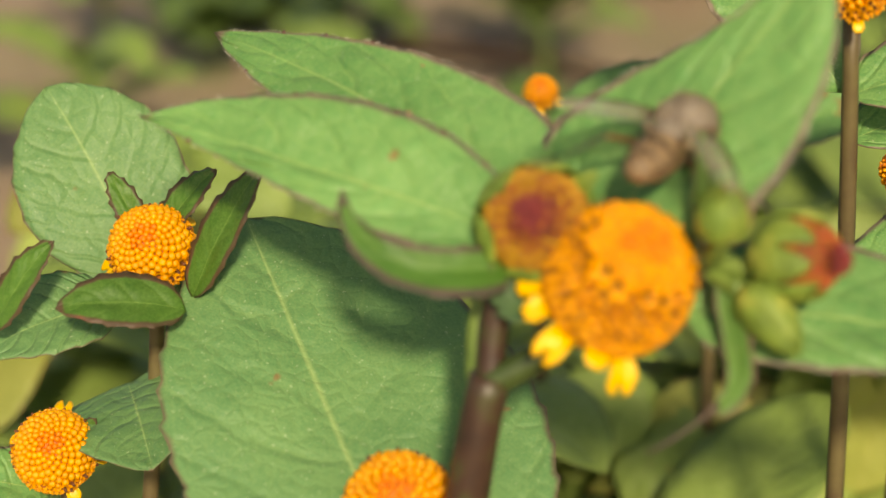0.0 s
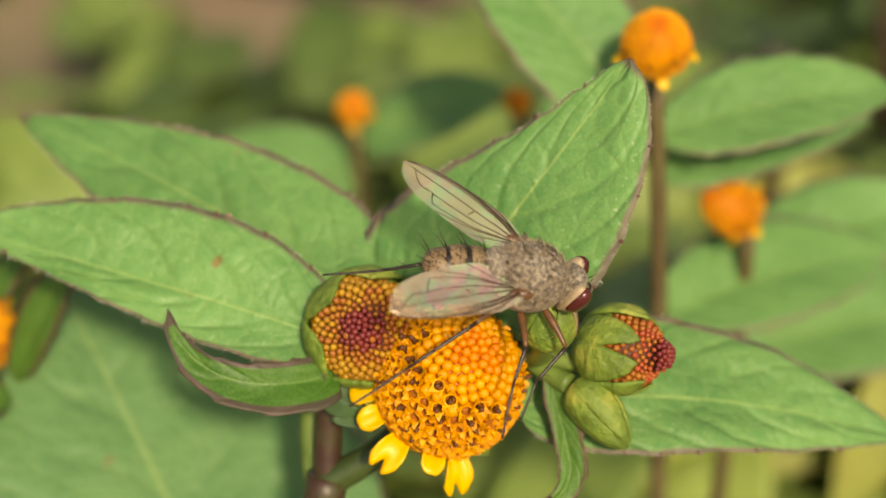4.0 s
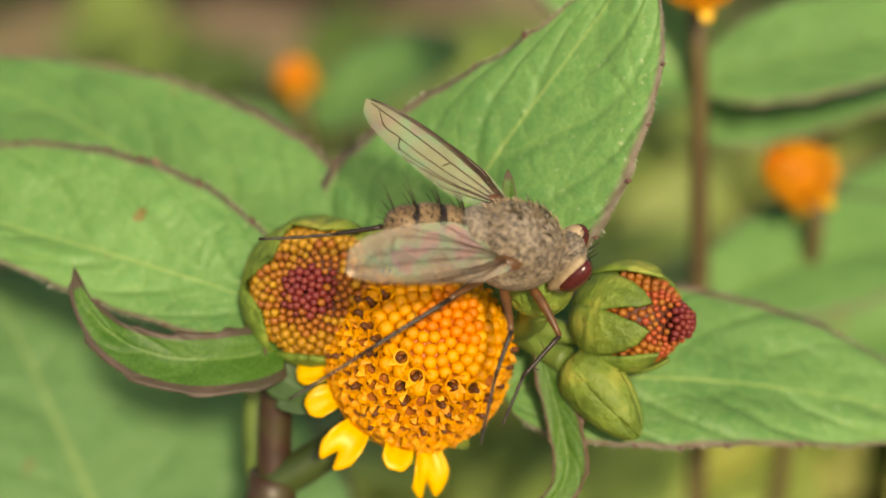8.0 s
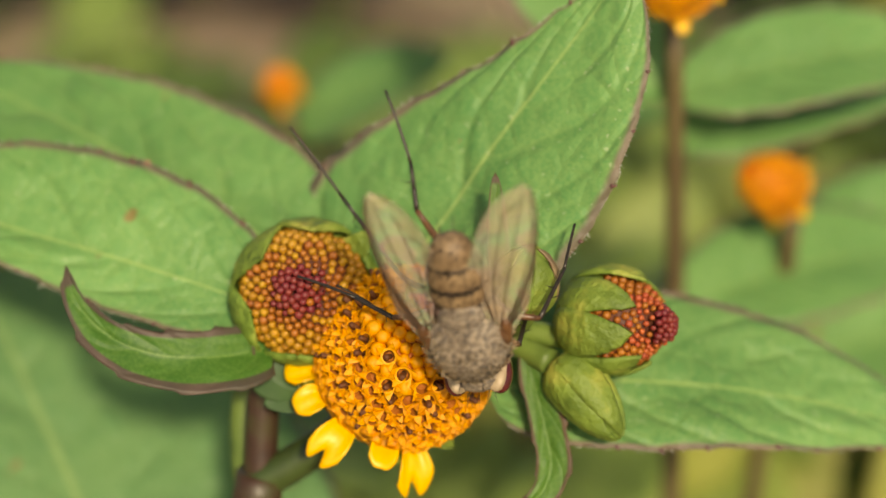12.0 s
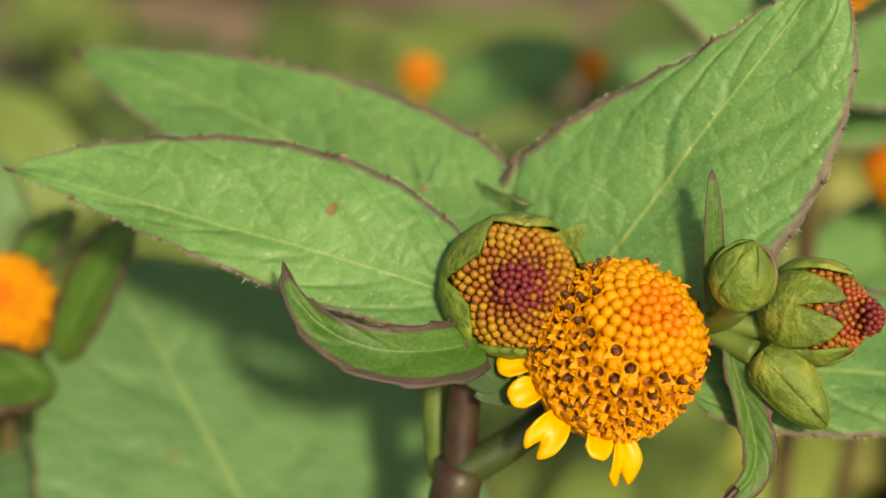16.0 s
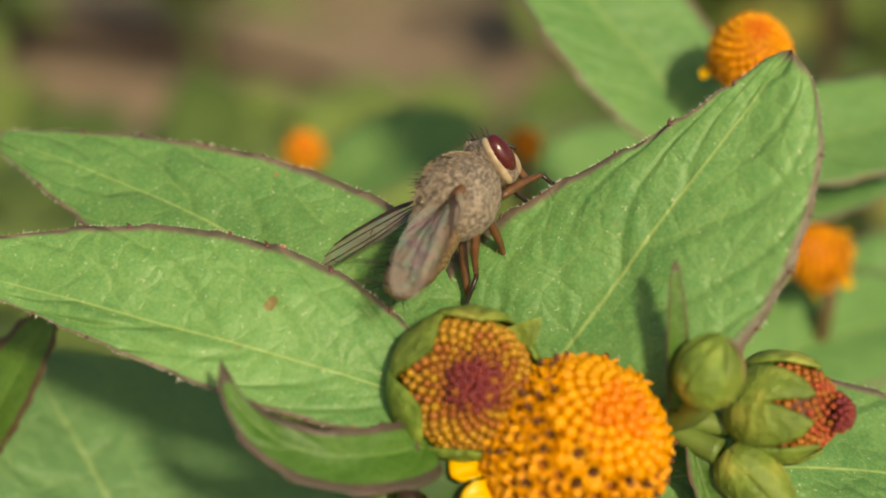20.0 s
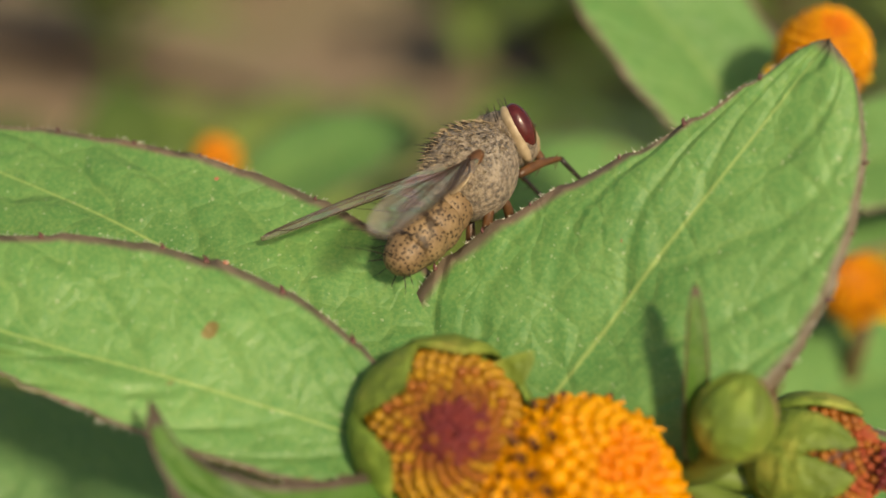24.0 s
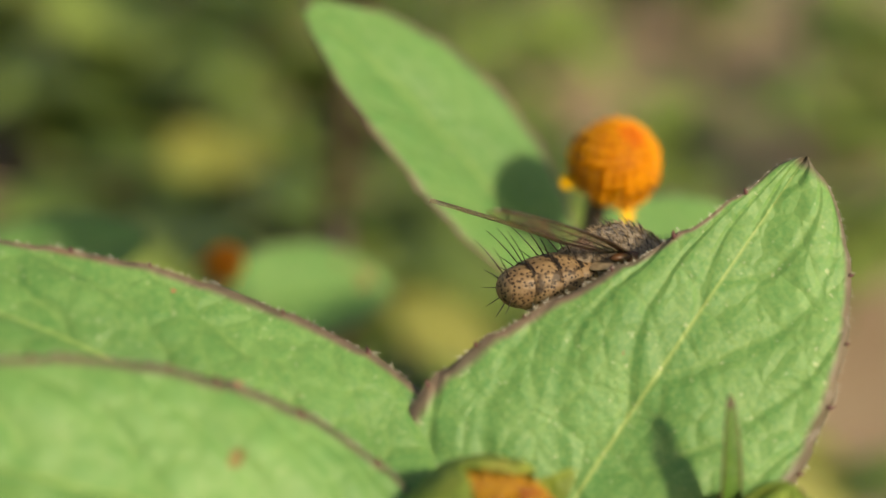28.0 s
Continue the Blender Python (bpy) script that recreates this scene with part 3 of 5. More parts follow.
def dome_steps(r, h, low, count, crowd=0.9):
    """Height shares from tip to foot that share out a dome's skin evenly, more closely at the tip."""
    n = 400
    us = [1 - (1 - low) * i / n for i in range(n + 1)]
    total, sums = 0.0, [0.0]
    for a, c in zip(us, us[1:]):
        pa, pc = on_dome(r, h, a, 0)[0], on_dome(r, h, c, 0)[0]
        total += (pc - pa).length * (pa.x + pc.x) * (1 + crowd * max(0.0, (a - 0.7) / 0.3))
        sums.append(total)
    out, k = [], 0
    for i in range(count):
        goal = total * (i + 0.5) / count
        while sums[k + 1] < goal:
            k += 1
        out.append(us[k] + (us[k + 1] - us[k]) * (goal - sums[k]) / (sums[k + 1] - sums[k]))
    return out


def anther_tip():
    bm = bmesh.new()
    lathe(bm, [(0.0, -0.2), (0.13, -0.1), (0.17, 0.40), (0.15, 0.60), (0.10, 0.70), (0.0, 0.68)], 7)
    return bm


FLORET_CLOSED = mesh_of("floret", floret_closed(), ORANGE)
FLORET_TIP = mesh_of("floret", floret_closed(), ORANGE_TIP)
FLORET_OPEN = mesh_of("floret", floret_open(), ORANGE_OPEN, False)
FLORET_OPEN.materials.append(THROAT)
ANTHER_MESH = mesh_of("anther", anther_tip(), ANTHER)
GOLD_MESH = mesh_of("floret", floret_closed(), BUD_GOLD)
MIX_MESH = mesh_of("floret", floret_closed(), BUD_MIX)
RED_MESH = mesh_of("floret", floret_closed(), BUD_RED)
BUD_MID_MESH = mesh_of("floret", floret_closed(), BUD_MID)


def ovoid(r, h, blunt=0.85, n=16, z0=-0.35):
    """Pairs of radius and height of an egg-shaped dome of radius r and height h above its widest ring."""
    out = [(0.0, z0 * r)]
    for i in range(1, n):
        a = -0.30 * math.pi + (0.80 * math.pi) * i / n
        z = math.sin(a)
        out.append((r * max(math.cos(a), 0.0) ** blunt, z * h if z > 0 else z * r))
    out.append((0.0, h))
    return out


def petal_bm(length, width, lobes=2):
    """A ray petal: a narrow claw that widens to a tip with rounded lobes, cupped along its length."""
    bm = bmesh.new()
    ns, nd = 9, 6
    top = []
    for i in range(ns + 1):
        s = i / ns
        row = []
        for k in range(-nd, nd + 1):
            f = k / nd
            w = width * (0.34 + 0.66 * math.sin(math.pi * min(0.5, 0.06 + 0.62 * s)) ** 1.3)
            cut = {1: 0.0, 2: 0.34 * math.exp(-(f / 0.22) ** 2), 3: 0.20 * math.exp(-((abs(f) - 0.36) / 0.13) ** 2)}[lobes] + 0.24 * abs(f) ** 3
            y = length * s * (1 - cut * s * s)
            row.append((f * w, y, 0.30 * width * f * f + 0.10 * length * math.sin(math.pi * s) - 0.16 * length * s * s + 0.05 * width * math.cos(6 * f)))
        top.append(row)
    a = [[bm.verts.new(p) for p in row] for row in top]
    b = [[bm.verts.new((p[0], p[1], p[2] - 0.00012)) for p in row] for row in top]
    for i in range(ns):
        for k in range(2 * nd):
            bm.faces.new((a[i][k], a[i][k + 1], a[i + 1][k + 1], a[i + 1][k]))
            bm.faces.new((b[i][k], b[i + 1][k], b[i + 1][k + 1], b[i][k + 1]))
        bm.faces.new((a[i][0], a[i + 1][0], b[i + 1][0], b[i][0]))
        bm.faces.new((a[i][-1], b[i][-1], b[i + 1][-1], a[i + 1][-1]))
    for k in range(2 * nd):
        bm.faces.new((a[ns][k], a[ns][k + 1], b[ns][k + 1], b[ns][k]))
    return bm


def scale_bm(length, width, bulge=0.3):
    """A green scale that hugs a bud: wide below, pointed above, bowed outwards."""
    bm = bmesh.new()
    ns, nd = 8, 4
    rows = []
    for lev in (0.0, -0.00016):
        sheet = []
        for i in range(ns + 1):
            s = i / ns
            w = width * (max(0.0, math.cos(s * math.pi / 2)) ** 0.6) * (0.7 + 0.3 * math.sin(math.pi * s))
            sheet.append([bm.verts.new((w * k / nd, length * s, bulge * length * math.sin(math.pi * (0.15 + 0.75 * s)) - 0.25 * w * (k / nd) ** 2 + lev)) for k in range(-nd, nd + 1)])
        rows.append(sheet)
    a, b = rows
    for i in range(ns):
        for k in range(2 * nd):
            bm.faces.new((a[i][k], a[i][k + 1], a[i + 1][k + 1], a[i + 1][k]))
            bm.faces.new((b[i][k], b[i + 1][k], b[i + 1][k + 1], b[i][k + 1]))
        bm.faces.new((a[i][0], a[i + 1][0], b[i + 1][0], b[i][0]))
        bm.faces.new((a[i][-1], b[i][-1], b[i + 1][-1], a[i + 1][-1]))
    return bm


PETAL_MESH = mesh_of("petal", petal_bm(0.0030, 0.00098, 2), PETAL)
PETAL_THREE = mesh_of("petal", petal_bm(0.0029, 0.00105, 3), PETAL)
PETAL_SMALL = mesh_of("petal", petal_bm(0.0021, 0.00078, 1), PETAL)


def on_dome(r, h, u, turn):
    """Place and normal on an egg-shaped dome, at the share u of its height and the angle turn."""
    z = u
    rad = math.sqrt(max(0.0, 1 - u * u)) ** 0.85 if u > 0 else math.sqrt(max(0, 1 - u * u))
    p = Vector((r * rad * math.cos(turn), r * rad * math.sin(turn), z * (h if u > 0 else r)))
    n = Vector((rad * math.cos(turn) / r, rad * math.sin(turn) / r, max(z, -0.9) / (h if u > 0 else r)))
    return p, n.normalized()


def flower_head(owner, place, axis, r, h, count, size, open_below, petals=(), low=-0.45, rest=0, core_mat=None, closed_mesh=None, open_mesh=None, hint=(0, 0, 1), seed=3):
    """An egg-shaped orange head: spiralled florets, the upper ones closed, the lower ones open, on a core, with short ray petals."""
    rng = random.Random(seed)
    m = placed(place, axis, hint)
    bm = bmesh.new()
    lathe(bm, ovoid(r * 0.93, h * 0.965), 28)
    core = part("core", bm, core_mat or CORE, owner)
    core.matrix_basis = m
    gold = math.pi * (3 - math.sqrt(5))
    steps_u = dome_steps(r, h, low, count)
    for i in range(count):
        u = steps_u[i]
        p, n = on_dome(r, h, u, gold * i)
        is_open = u < open_below + rng.uniform(-0.14, 0.12)
        k = size * (1.26 if is_open else 1.06 / math.sqrt(1 + 0.9 * max(0.0, (u - 0.7) / 0.3))) * rng.uniform(0.93, 1.07)
        q = Matrix.Translation(p + n * size * rng.uniform(-0.10, 0.12)) @ (frame_of(n + Vector([rng.uniform(-0.1, 0.1) for _ in range(3)]))).to_4x4() @ pose(0, 0, 0, 0, 0, rng.uniform(0, 360)) @ Matrix.Scale(k, 4)
        fl = piece("floret", (open_mesh or FLORET_OPEN) if is_open else (closed_mesh or (FLORET_TIP if u > 0.955 + rng.uniform(-0.02, 0.02) else FLORET_CLOSED)), m @ q, owner)
        if is_open and open_mesh is None and rng.random() < (0.62 if u > open_below - 0.20 else 0.16):
            piece("anther", ANTHER_MESH, pose(0, 0, 0.0, 0, 0, 0), fl)
    if rest:
        bm = bmesh.new()
        for i in range(rest):
            u = low - (low + 0.45) * (i + 0.5) / rest * (1 if low > -0.45 else 0)
            p, n = on_dome(r, h, u, gold * (count + i))
            q = Matrix.Translation(p) @ frame_of(n).to_4x4() @ pose(0, 0, 0, 0, 0, rng.uniform(0, 360)) @ Matrix.Scale(size * 0.95, 4)
            made = bmesh.ops.create_cone(bm, cap_ends=True, segments=7, radius1=0.34, radius2=0.56, depth=1.1)["verts"]
            bmesh.ops.transform(bm, matrix=q, verts=made)
        tagged(part("floret_fringe", bm, ORANGE_OPEN, owner), kind="stuff").matrix_basis = m
    for ang, big, droop in petals:
        a = radians(ang)
        rim = Vector((math.cos(a), math.sin(a), 0)) * r * 0.86 + Vector((0, 0, -0.40 * r))
        out = Vector((math.cos(a), math.sin(a), droop))
        t = Matrix.Translation(rim) @ frame_of(Vector((-droop * math.cos(a), -droop * math.sin(a), 1)), out).to_4x4()
        piece("petal", (PETAL_SMALL, PETAL_MESH, PETAL_THREE)[int(big)], m @ t @ Matrix.Scale(min(1.0, r / 0.0042), 4), owner)


head_axis = Vector((0.50, -0.49, 0.85))
flower = thing("orange_flower", "cone-shaped orange flower head with a few short yellow petals", "flower", mm(-1.3, 0.6, 85.6))
flower_head(flower, (0, 0, 0), head_axis, 0.0043, 0.0051, 300, 0.00076, 0.68, [(172, 0, -0.05), (199, 1, -0.15), (228, 0, 0.45), (251, 1, -0.25), (152, 0, -0.1), (345, 0, -0.05)], low=-0.12, rest=90)
bm = bmesh.new()
lathe(bm, [(0, -0.0036), (0.0011, -0.0034), (0.0024, -0.0026), (0.0036, -0.0016), (0.0034, -0.0012), (0, -0.0012)], 20)
cup = part("receptacle", bm, SEPAL, flower, "green cup under the florets")
cup.matrix_basis = placed((0, 0, 0), head_axis)
BRACT_MESH = mesh_of("bract", scale_bm(0.0026, 0.0012, 0.10), SEPAL)
for k in range(9):
    a = 2 * math.pi * k / 9
    t = Matrix.Translation((0.0026 * math.cos(a), 0.0026 * math.sin(a), -0.0026)) @ frame_of((0.35 * math.cos(a), 0.35 * math.sin(a), -1), (math.cos(a), math.sin(a), 0.2)).to_4x4()
    piece("bract", BRACT_MESH, placed((0, 0, 0), head_axis) @ t, flower)


def bud_outline(r, h, turn):
    """Radius and height on a bud's skin; turn runs from pi at its foot to 0 at its tip."""
    front = turn < math.pi / 2
    return (r * math.sin(turn) ** (1.25 if front else 0.9), math.cos(turn) * (h if front else r))


def sector_scale(r, h, angle, half, start, end, flare, off):
    """A pointed scale that lies on a bud's skin from its foot towards its tip, with a free edge."""
    bm = bmesh.new()
    ns, nd = 10, 4
    sheets = []
    for lev in (0.00012, -0.00004):
        sheet = []
        for i in range(ns + 1):
            s = i / ns
            rad, z = bud_outline(r, h, start + (end - start) * s)
            taper = max(0.02, math.cos(s * math.pi / 2) ** 0.30) * (0.75 + 0.25 * math.sin(math.pi * s))
            row = []
            for k in range(-nd, nd + 1):
                f = k / nd
                q = angle + half * f * taper * (1 + 0.10 * noise.noise(Vector((s * 4, f, angle * 3))))
                out = rad * (1 + off + 0.012 * math.cos(5 * math.pi * f) + 0.03 * noise.noise(Vector((s * 3, f * 2, angle)))) + lev + flare * r * s ** 3 + 0.03 * r * (1 - f * f) * math.sin(math.pi * s)
                row.append(bm.verts.new((out * math.cos(q), out * math.sin(q), z + flare * r * 0.3 * s ** 3)))
            sheet.append(row)
        sheets.append(sheet)
    a, b = sheets
    for i in range(ns):
        for k in range(2 * nd):
            bm.faces.new((a[i][k], a[i][k + 1], a[i + 1][k + 1], a[i + 1][k]))
            bm.faces.new((b[i][k], b[i + 1][k], b[i + 1][k + 1], b[i][k + 1]))
        bm.faces.new((a[i][0], a[i + 1][0], b[i + 1][0], b[i][0]))
        bm.faces.new((a[i][-1], b[i][-1], b[i + 1][-1], a[i + 1][-1]))
    return bm


def bud(name, label, place, axis, r, h, count, size, scales, reach, flare, meshes, wide=1.1, hint=(0, 0, 1), core=None, seed=4, brown=(), reaches=()):
    """A bud: a cup of green scales round a dome of small unripe florets that redden towards the tip."""
    rng = random.Random(seed)
    ob = thing(name, label, "flower bud", place, "buds of the plant")
    m = placed((0, 0, 0), axis, hint)
    if count:
        bm = bmesh.new()
        lathe(bm, ovoid(r * 0.9, h * 0.96), 24)
        part("core", bm, core or BUD_CORE, ob).matrix_basis = m
        gold = math.pi * (3 - math.sqrt(5))
        for i, u in enumerate(dome_steps(r * 0.9, h, 0.12, count, 1.6)):
            p, n = on_dome(r * 0.90, h, u, gold * i)
            p += Vector((0, 0, h)) * 0.26 * max(0.0, (u - 0.90) / 0.10)
            me = meshes[0] if u > 0.962 + rng.uniform(-0.05, 0.02) else meshes[1] if u > 0.78 + rng.uniform(-0.24, 0.18) else meshes[2]
            k = size / math.sqrt(1 + 1.6 * max(0.0, (u - 0.7) / 0.3)) * rng.uniform(0.9, 1.1) * (1.35 if u > 0.95 else 1.0)
            piece("floret", me, m @ Matrix.Translation(p + n * size * rng.uniform(-0.1, 0.1)) @ frame_of(n).to_4x4() @ Matrix.Scale(k, 4), ob)
    bm = bmesh.new()
    if count:
        lathe(bm, [(0, -r * 1.05), (r * 0.35, -r * 1.0), (r * 0.75, -r * 0.72), (r * 0.97, -r * 0.25), (r * 0.98, 0.0), (r * 0.9, 0.05 * r), (0, -r * 0.2)], 24)
    else:
        lathe(bm, [(0.0, -r * 1.02)] + [bud_outline(r * 0.95, h, 3.0 - 2.9 * i / 16) for i in range(17)] + [(0.0, h * 0.97)], 20)
    part("cup", bm, SEPAL, ob, "green bud body").matrix_basis = m
    for k in range(scales):
        a = 2 * math.pi * (k + 0.35 + rng.uniform(-0.12, 0.12)) / scales
        bm = sector_scale(r, h, a, math.pi / scales * wide * rng.uniform(0.9, 1.1), 2.7, radians(reaches[k] if reaches else reach * rng.uniform(0.85, 1.15)), flare * rng.uniform(0.6, 1.4), 0.015 + 0.03 * (k % 2))
        part("scale", bm, SEPAL_BROWN if k in brown else SEPAL, ob).matrix_basis = m
    return ob


bud("flower_bud", "round bud with golden florets and a crimson tip in green scales", mm(-6.45, 2.3, 88.75), (0.06, -0.86, 0.50), 0.00365, 0.0033, 250, 0.00050, 6, 68, 0.05, (RED_MESH, MIX_MESH, GOLD_MESH), 1.45, seed=4, reaches=(70, 56, 44, 46, 60, 58))
bud("flower_bud", "half-open green bud with a red floret tip", mm(9.3, 2.0, 87.3), (0.80, -0.50, 0.20), 0.0026, 0.0032, 235, 0.00041, 7, 42, 0.15, (RED_MESH, BUD_MID_MESH, MIX_MESH), 1.15, seed=9)
bud("flower_bud", "closed green bud with pale pointed scales", mm(5.2, -0.4, 90.6), (0.15, -0.1, 1.0), 0.00155, 0.0023, 0, 0.0004, 6, 14, 0.03, (RED_MESH, MIX_MESH, GOLD_MESH), 1.25, seed=12, brown=(5,))
bud("flower_bud", "slender closed green bud that hangs down", mm(7.6, 0.2, 84.8), (0.60, -0.50, -0.60), 0.00145, 0.0039, 0, 0.0004, 5, 8, 0.0, (RED_MESH, MIX_MESH, GOLD_MESH), 1.3, seed=15)


# ---- the broad leaf and flowers of the neighbouring plants ----
neighbour = thing("broad_leaf_plant", "neighbouring herb with one broad dull-green leaf", "plant", mm(-13, -5, 0))
lf = part("leaf", blade(mid=[mm(-12.5, -5, 59), mm(-22, 8.5, 68.0), mm(-32.8, 23.6, 78.9)], left=0.0118, right=0.0148, normal=(0.2, -0.46, 0.86), fold=3, rise=0.8, fall=0.7, rise_r=0.6, fall_r=0.7, teeth=14, tooth=0.0007, pucker=0.0006, ns=70, nd=14, veins=7, seed=31), LEAF_BIG, neighbour, "broad dull-green leaf with fine pale hairs")
lf.location = -neighbour.location
bm = bmesh.new()
tube(bm, bezier([(0, 0, 0), mm(4, 1, 30), mm(0.5, 0, 59)], 14), tapered(0.0015, 0.001, 14), 10)
part("stem", bm, STEM_RED, neighbour)


def small_flower_plant(place, r, h, axis, label, leaves=(), foot=None, count=170, seed=1, petals=4, stalk=STEM_FAR):
    """A small flowering plant: stalk, orange head with petals, and a few leaves given as (start, tip, half width)."""
    rng = random.Random(seed)
    place = Vector(place)
    foot = Vector(foot) if foot else Vector((place.x + rng.uniform(-0.006, 0.006), place.y + rng.uniform(-0.004, 0.008), 0))
    ob = thing("flower_plant", label, "flower", foot, "flowers around")
    rel = place - foot
    ax = Vector(axis).normalized()
    bm = bmesh.new()
    tube(bm, bezier([(0, 0, 0), rel * 0.55 + Vector((0.002, 0.003, 0)), rel - ax * r * 0.7], 16), tapered(0.0009, 0.0006, 16), 8)
    part("stem", bm, stalk, ob)
    pet = [(360 * k / petals + rng.uniform(-15, 15), int(rng.random() < 0.3), rng.uniform(-0.3, 0.05)) for k in range(petals)]
    flower_head(ob, rel, ax, r, h, count, r * 0.20, 0.3, pet, low=-0.35, seed=seed)
    bm = bmesh.new()
    lathe(bm, [(0, -r * 0.9), (r * 0.4, -r * 0.8), (r * 0.85, -r * 0.35), (0, -r * 0.3)], 14)
    part("receptacle", bm, SEPAL, ob).matrix_basis = placed(rel, ax)
    for i, (a, b, w, *own) in enumerate(leaves):
        a, b = Vector(a) - foot, Vector(b) - foot
        mid = (a + b) / 2 + Vector((0, 0, 0.12 * (b - a).length))
        part("leaf", blade([a, mid, b], w, w, (0, -0.5, 0.85), 10, 0.6, 0.8, teeth=6, tooth=0.0004, pucker=0.0003, ns=26, nd=6, seed=seed + i), own[0] if own else LEAF, ob)
    return ob


flower_a = small_flower_plant(mm(13.8, 27.5, 97.0), 0.0023, 0.0025, (0.05, -0.5, 0.85), "orange button flower on a red-brown stalk among leaves", [(mm(13.8, 30, 88), mm(33, 36, 89), 0.0042), (mm(13.4, 29.5, 88.5), mm(-0.8, 40, 102), 0.0052), (mm(14, 31, 84), mm(32, 42, 84), 0.0037), (mm(14, 30, 72), mm(34, 40, 72), 0.005)], seed=41, stalk=STEM_FAR)
flower_b = small_flower_plant(mm(20.8, 33.0, 80.2), 0.0020, 0.0034, (-0.7, -0.3, 0.55), "spent orange cone flower tilted aside", [(mm(22, 42, 70), mm(40, 44, 74), 0.0048), (mm(22, 43, 60), mm(46, 50, 60), 0.006)], seed=43, stalk=STEM_FAR)
flower_c = small_flower_plant(mm(-16.5, 59.0, 77.7), 0.0015, 0.0016, (0.0, -0.5, 0.85), "small orange button flower low among weeds", [(mm(-16, 60, 73), mm(-2, 58, 80), 0.0040), (mm(-16, 60, 69), mm(-34, 63, 69), 0.005)], seed=45, count=130)
small_flower_plant(mm(1.5, 57.6, 78.7), 0.0012, 0.0013, (0.1, -0.5, 0.85), "small orange button flower low among weeds", [(mm(2, 58, 74), mm(16, 60, 76), 0.0045)], seed=47, count=120)
small_flower_plant(mm(-38.6, 18.0, 78.6), 0.0030, 0.0030, (0.1, -0.72, 0.68), "orange button flower with yellow petals above small leaves", [(mm(-35.0, 16.0, 75.5), mm(-29.2, 17.5, 85.6), 0.0019, LEAF_BRACT), (mm(-39.4, 18.8, 78.5), mm(-42.2, 19.7, 84.0), 0.0011, LEAF_BRACT), (mm(-38.4, 19.3, 79.0), mm(-34.0, 21.3, 83.9), 0.0015, LEAF_BRACT), (mm(-34.4, 12.8, 76.0), mm(-42.9, 8.9, 77.6), 0.0025, LEAF_BRACT), (mm(-41.0, 22.5, 73.5), mm(-50.8, 29.3, 87.4), 0.0068, LEAF_BIG), (mm(-41.6, 17.6, 74.0), mm(-50.0, 9.9, 72.8), 0.0040, LEAF_BIG), (mm(-42.4, 19, 66), mm(-36.5, 8.0, 65), 0.0060, LEAF_BIG), (mm(-48.5, 9.6, 75.0), mm(-43.9, 12.4, 81.4), 0.0016, LEAF_BRACT)], foot=mm(-50, 8, 0), seed=49, count=260, stalk=STEM_FAR, petals=9)
small_flower_plant(mm(-45.4, 10.6, 64.5), 0.0029, 0.0028, (0.2, -0.7, 0.68), "fading orange flower with two yellow petals", [(mm(-46, 10, 61), mm(-52, 7, 63.5), 0.0030), (mm(-44.5, 11.5, 62.5), mm(-42.6, 12.5, 66.5), 0.0012, LEAF_BRACT)], foot=mm(-46, 8, 0), seed=51, count=240, petals=5)
small_flower_plant(mm(-16.2, 1.6, 67.4), 0.0035, 0.0036, (0.1, -0.6, 0.75), "orange flower head in front of the broad leaf", [], foot=mm(-17, -2, 0), seed=53, count=180)


# ---- weeds on the ground ----
def weed(place, height, spread, count, mat, label, name, seed, width=0.0045, lift=0.35, stalk=STEM_GREEN):
    """A low weed: a short stalk with leaves that spread round it."""
    rng = random.Random(seed)
    ob = thing(name, label, "plant", place, "weeds")
    bm = bmesh.new()
    lean = Vector((rng.uniform(-0.2, 0.2), rng.uniform(-0.2, 0.2), 1)) * height
    tube(bm, bezier([(0, 0, -0.004), lean * 0.5, lean], 8), tapered(0.0010, 0.0006, 8), 7)
    part("stem", bm, stalk, ob)
    for i in range(count):
        a = 2.4 * i + rng.uniform(-0.3, 0.3)
        s = 0.35 + 0.65 * (i + 1) / count
        start = lean * s
        reach = spread * rng.uniform(0.7, 1.2)
        out = Vector((math.cos(a), math.sin(a), 0))
        tip = start + out * reach + Vector((0, 0, reach * rng.uniform(lift - 0.4, lift + 0.3)))
        mid = start + out * reach * 0.5 + Vector((0, 0, reach * (lift + 0.15)))
        w = width * rng.uniform(0.7, 1.25)
        part("leaf", blade([start, mid, tip], w, w, (out.x * -0.3, out.y * -0.3, 1), rng.uniform(4, 18), 0.6, 0.7, teeth=6, tooth=0.0004, pucker=0.0003, ns=16, nd=4, seed=seed * 7 + i), mat if rng.random() < 0.96 else LEAF_OLD, ob)
    return ob


